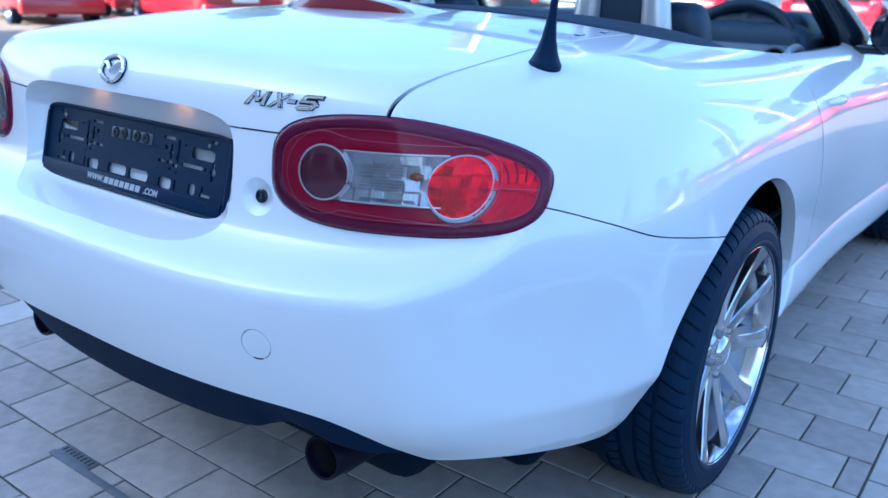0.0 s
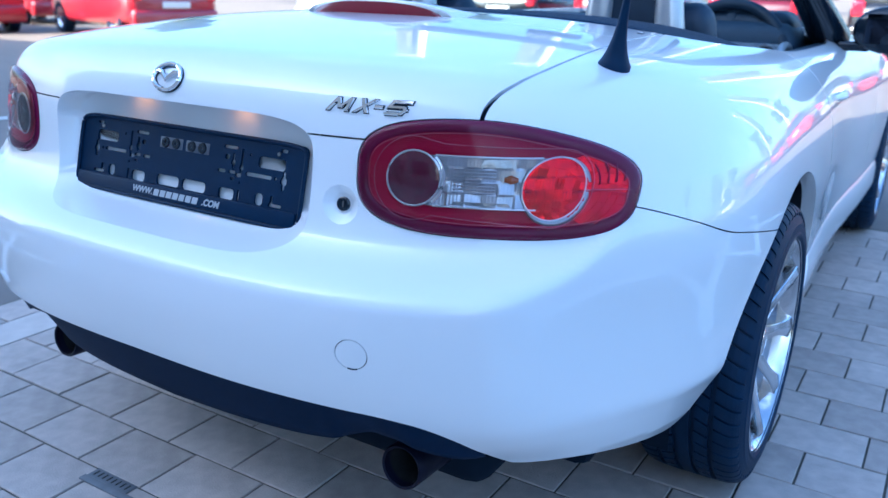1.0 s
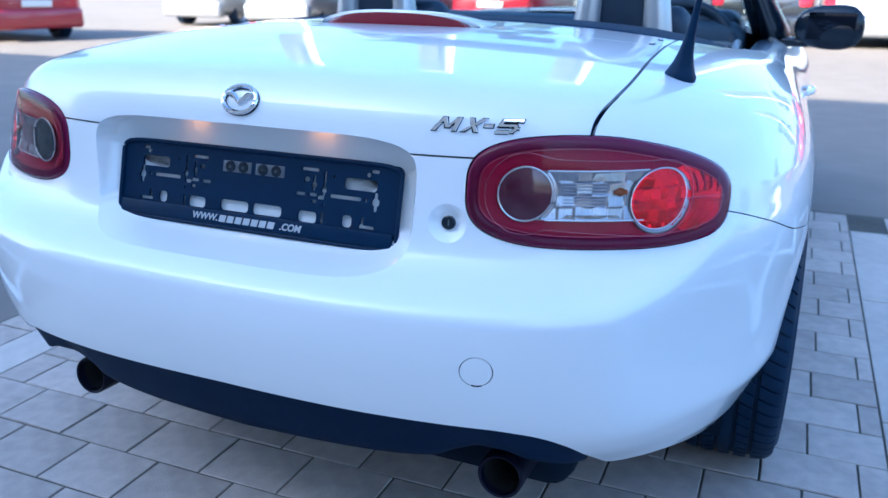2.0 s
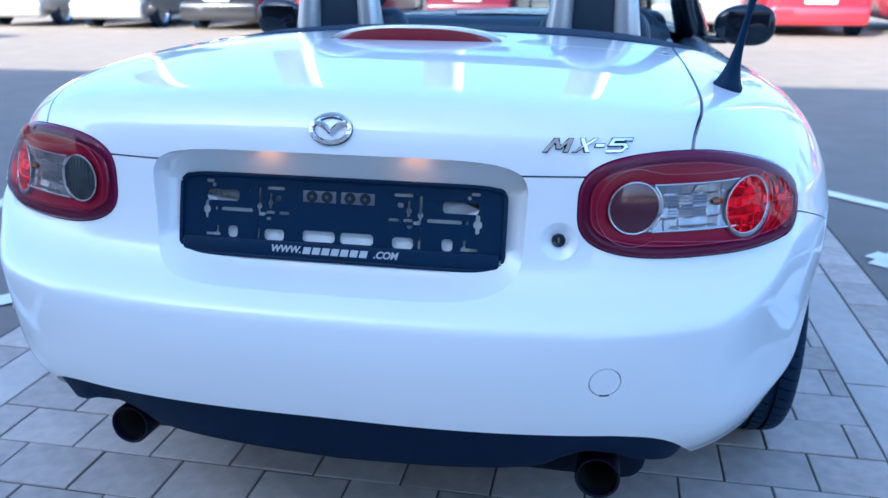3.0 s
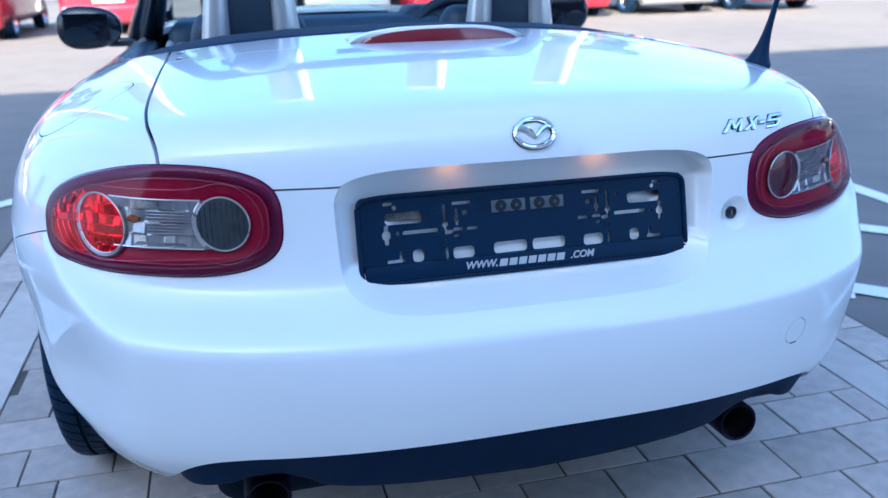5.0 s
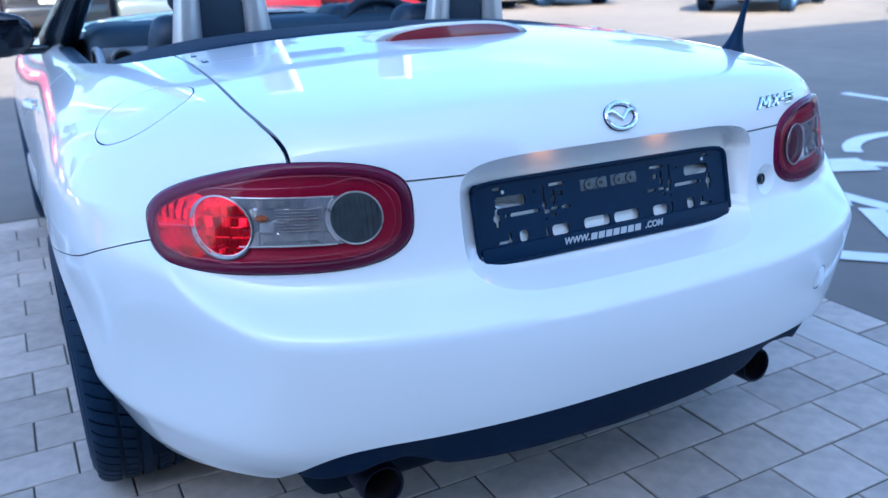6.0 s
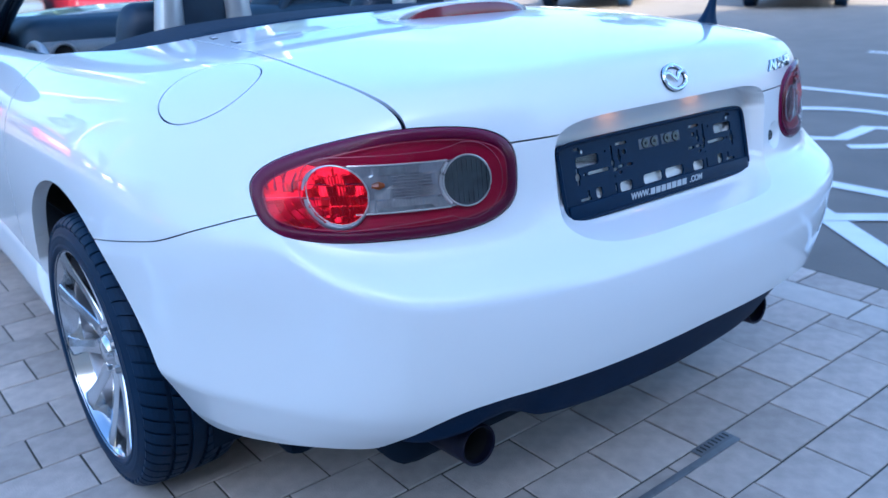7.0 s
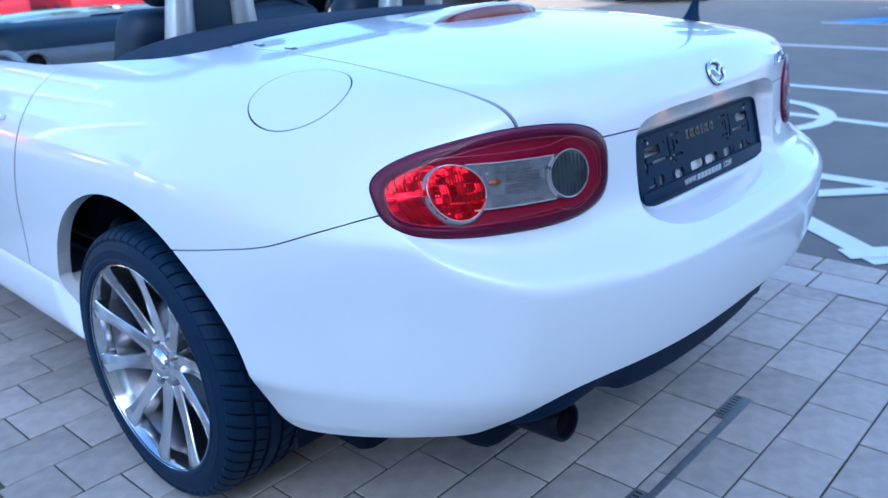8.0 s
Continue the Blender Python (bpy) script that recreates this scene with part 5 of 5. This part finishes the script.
spots = [("silver", -12.2, 14.8, 0), ("silver", -9.7, 14.5, 0), ("black", -7.2, 14.4, 0), ("red", -4.8, 14.5, 0), ("dark red", -2.3, 14.8, 0), ("black", 0.1, 14.6, 0), ("silver", 1.9, 14.9, 0), ("red", 3.9, 14.5, 0),
         ("red", 6.2, 14.4, 0), ("silver", 8.6, 14.5, 0), ("dark red", 11.0, 14.3, 0)]
made = {}
for colour, x, y, turn in spots + [("red", -11.2, 9.6, 75), ("red", -17.3, 11.6, 80), ("red", -15.0, 8.2, 78), ("dark red", -21.5, 9.0, 80), ("white", 14.8, 12.2, 118), ("white", 16.6, 8.4, 112), ("dark red", 11.0, -2.1, 0), ("black", 13.5, -2.2, 0)]:
    if colour not in made:
        made[colour] = parked_car(colour)
        made[colour].matrix_basis = pose(x, y, -0.012, 0, 0, turn)
    else:
        copy_thing(made[colour], pose(x, y, -0.012, 0, 0, turn))

# ---- banners on poles ----
BANNER = material("banner_cloth", (0.050, 0.056, 0.080), 0.8, vary=0.06, scale=5)
BANNER_INK = material("banner_ink", (0.11, 0.115, 0.13), 0.8, vary=0.05)
BANNER_BAND = material("banner_band", (0.30, 0.30, 0.32), 0.8, vary=0.05)
POLE = material("white_pole", (0.80, 0.80, 0.80), 0.35, vary=0.04)
def banner():
    b = tagged(new("banner_pole"), "tall white pole with a hanging grey banner", "flag pole", "banner poles")
    part("pole", revolve([(0, 0.10), (0.4, 0.09), (10.3, 0.07), (10.35, 0.0)], "z", 20), POLE, b)
    rows = [[(-0.08 - 1.15 * u, 0.07 * math.sin(5 * u + 0.9 * z), z) for u in np.linspace(0, 1, 9)] for z in np.linspace(5.4, 10.0, 19)]
    cloth = child("banner", sheet(rows, BANNER, "banner"), b)
    for k in range(5):
        part("print_bar", box((0.26, 0.012, 0.24), (-0.62, -0.09, 7.2 + 0.36 * k)), BANNER_INK, cloth)
    part("white_band", box((0.16, 0.012, 4.6), (-0.14, -0.09, 7.7)), BANNER_BAND, cloth)
    part("arm", box((1.25, 0.06, 0.06), (-0.6, 0, 10.1), 0.01), POLE, b)
    return b


first = banner()
first.matrix_basis = pose(-12.8, 20.3, -0.012)
for x in (-8.0, -3.4, 1.2, 5.8, 10.4):
    copy_thing(first, pose(x, 21.5 + 0.1 * x, -0.012))

# ---- trees beyond the cars ----
BARK = material("bark", (0.11, 0.085, 0.065), 0.9, vary=0.3, scale=12, bump=0.8, bump_scale=40)
LEAF = material("leaves", (0.075, 0.115, 0.030), 0.6, vary=0.2, scale=0.6, by_island=0.35)


def tree(seed, tall=8.0):
    rnd = np.random.RandomState(seed)
    t = tagged(new("tree"), "leafy broad tree beyond the parked cars", "tree", "trees")
    part("trunk", tube([(0, 0, 0), (0.05, 0.02, 1.2), (0.0, 0.08, 2.6), (0.06, 0.05, tall * 0.6), (0.0, 0.0, tall * 0.8)], [0.24, 0.19, 0.16, 0.09, 0.03], 10), BARK, t)
    clumps = []
    for k in range(13):
        a, h = rnd.uniform(0, 6.28), rnd.uniform(0.35, 0.92) * tall
        r = rnd.uniform(0.6, 2.3) * (1.15 - abs(h / tall - 0.55))
        e = Vector((r * math.cos(a), r * math.sin(a), h))
        clumps.append((e, rnd.uniform(0.7, 1.3)))
        part("limb", tube([(0.03, 0.03, h * 0.62), tuple(e * 0.5 + Vector((0, 0, h * 0.40))), tuple(e)], [0.07, 0.05, 0.02], 7), BARK, t)
    m = 5200
    pick = rnd.randint(0, len(clumps), m)
    d = rnd.normal(size=(m, 3))
    d /= np.linalg.norm(d, axis=1, keepdims=True)
    c = np.array([tuple(clumps[i][0]) for i in pick]) + d * (np.array([clumps[i][1] for i in pick]) * rnd.uniform(0.35, 1.0, m) ** 0.5)[:, None] * (1, 1, 0.75)
    a, b = rnd.normal(size=(m, 3)), rnd.normal(size=(m, 3))
    a *= (rnd.uniform(0.12, 0.24, m) / np.linalg.norm(a, axis=1))[:, None]
    b *= (rnd.uniform(0.07, 0.14, m) / np.linalg.norm(b, axis=1))[:, None]
    V = np.stack([c - a, c - b, c + a, c + b], 1).reshape(-1, 3)
    child("crown", mesh_data("crown", V, np.arange(4 * m).reshape(m, 4), LEAF, smooth=False), t)
    return t


trees = [tree(3), tree(8, 9.2)]
trees[0].matrix_basis, trees[1].matrix_basis = pose(9.5, 38, -0.012), pose(17.5, 36, -0.012)
for k, (x, y) in enumerate([(30, 31), (44, 19), (49, 7), (-13, 40), (-24, 41), (-38, 32), (-1, 42), (41, 32), (-47, 14), (52, -6)]):
    copy_thing(trees[k % 2], pose(x, y, -0.012, 0, 0, 67 * k))

# ---- the bay's stones ----
def stone_data(w, d, mat, name):
    bm = bmesh.new()
    t, c = 0.018, 0.0016
    lo = [bm.verts.new((sx * w / 2, sy * d / 2, -t)) for sx, sy in ((-1, -1), (1, -1), (1, 1), (-1, 1))]
    mi = [bm.verts.new((sx * w / 2, sy * d / 2, -c)) for sx, sy in ((-1, -1), (1, -1), (1, 1), (-1, 1))]
    hi = [bm.verts.new((sx * (w / 2 - c), sy * (d / 2 - c), 0)) for sx, sy in ((-1, -1), (1, -1), (1, 1), (-1, 1))]
    for a, b in ((lo, mi), (mi, hi)):
        for i in range(4):
            bm.faces.new((a[i], a[(i + 1) % 4], b[(i + 1) % 4], b[i]))
    bm.faces.new(hi)
    return bm_data(name, bm, mat, smooth=False)


rnd = random.Random(5)
PX, PY, EDGE = 0.2030, 0.1553, 1.105
PHASE = {-3: 0.054, -2: -0.033, -1: 0.081, 0: -0.006, 1: 0.100, 2: 0.010, 3: -0.090, 4: 0.025, 5: -0.080, 6: 0.039, 7: -0.071, 8: 0.0495, 9: -0.0565}
STONE = stone_data(PX - 0.005, PY - 0.005, PAVER, "paver")
far_v, far_f = [], []
sv = np.array([v.co for v in STONE.vertices])
sf = [list(p.vertices) for p in STONE.polygons]


def lay(x, y, w):
    """One paver: an object of its own near the car's tail, joined further off."""
    z, tilt = rnd.uniform(-0.0015, 0.001), rnd.uniform(-0.3, 0.3)
    full = abs(w - PX) < 1e-6
    if full and -0.95 < y < 1.62:
        ob = child("paver", STONE, pavement, "", pose(x, y, z, tilt, rnd.uniform(-0.3, 0.3), rnd.uniform(-0.25, 0.25)))
    else:
        q = sv.copy()
        q[:, 0] *= (w - 0.005) / (PX - 0.005)
        base = len(far_v)
        far_v.extend((q + (x, y, z)).tolist())
        far_f.extend([[base + i for i in f] for f in sf])


k0 = int((BAY_Y0 + 0.04) / PY)
for k in range(k0, 21):
    y = -0.0180 + (k + 0.5) * PY
    if y > BAY_Y1 - 0.08:
        break
    joint = PHASE.get(k, rnd.uniform(0.03, 0.055) if k % 2 == 0 else rnd.uniform(-0.07, -0.045))
    x = joint - PX * math.ceil((joint + EDGE) / PX)
    while x < EDGE:
        a, b = max(x, -EDGE), min(x + PX, EDGE)
        if b - a > 0.03:
            lay((a + b) / 2, y, b - a)
        x += PX
rest = child("paver_rest", mesh_data("paver_rest", far_v, far_f, PAVER_FAR, smooth=False), pavement)
rest["kind"] = "stuff"
KERBS = stone_data(0.150, 0.90, KERB, "kerb_stone")
STRIP = stone_data(0.142, 0.205, PAVER, "edge_paver")
for s in (1, -1):
    for k in range(9):
        child("kerb_stone", KERBS, pavement, "", pose(s * (EDGE + 0.078), -4.9 + 0.907 * k, rnd.uniform(-0.001, 0.001)))
    for k in range(-27, 15):
        child("edge_paver", STRIP, pavement, "", pose(s * (EDGE + 0.230), 0.02 + 0.212 * k, rnd.uniform(-0.001, 0.001)))
# slot drain let into the pavers
drain = tagged(new("slot_drain", bm_data("slot_drain", box((0.63, 0.017, 0.006), (-0.025, -0.0580, 0.0005), 0.0015), GALV)), "narrow galvanised slot drain set between pavers", "drain")
for x0 in (-0.335, 0.165):
    part("grate", box((0.125, 0.030, 0.004), (x0 + 0.0625, -0.0345, 0.0012), 0.001), GALV, drain)
    for k in range(8):
        # black bars on the grate draw the shade of its slots
        part("slot", box((0.0035, 0.016, 0.003), (x0 + 0.012 + 0.0143 * k, -0.0345, 0.0023)), SOOT_SHADE, drain)
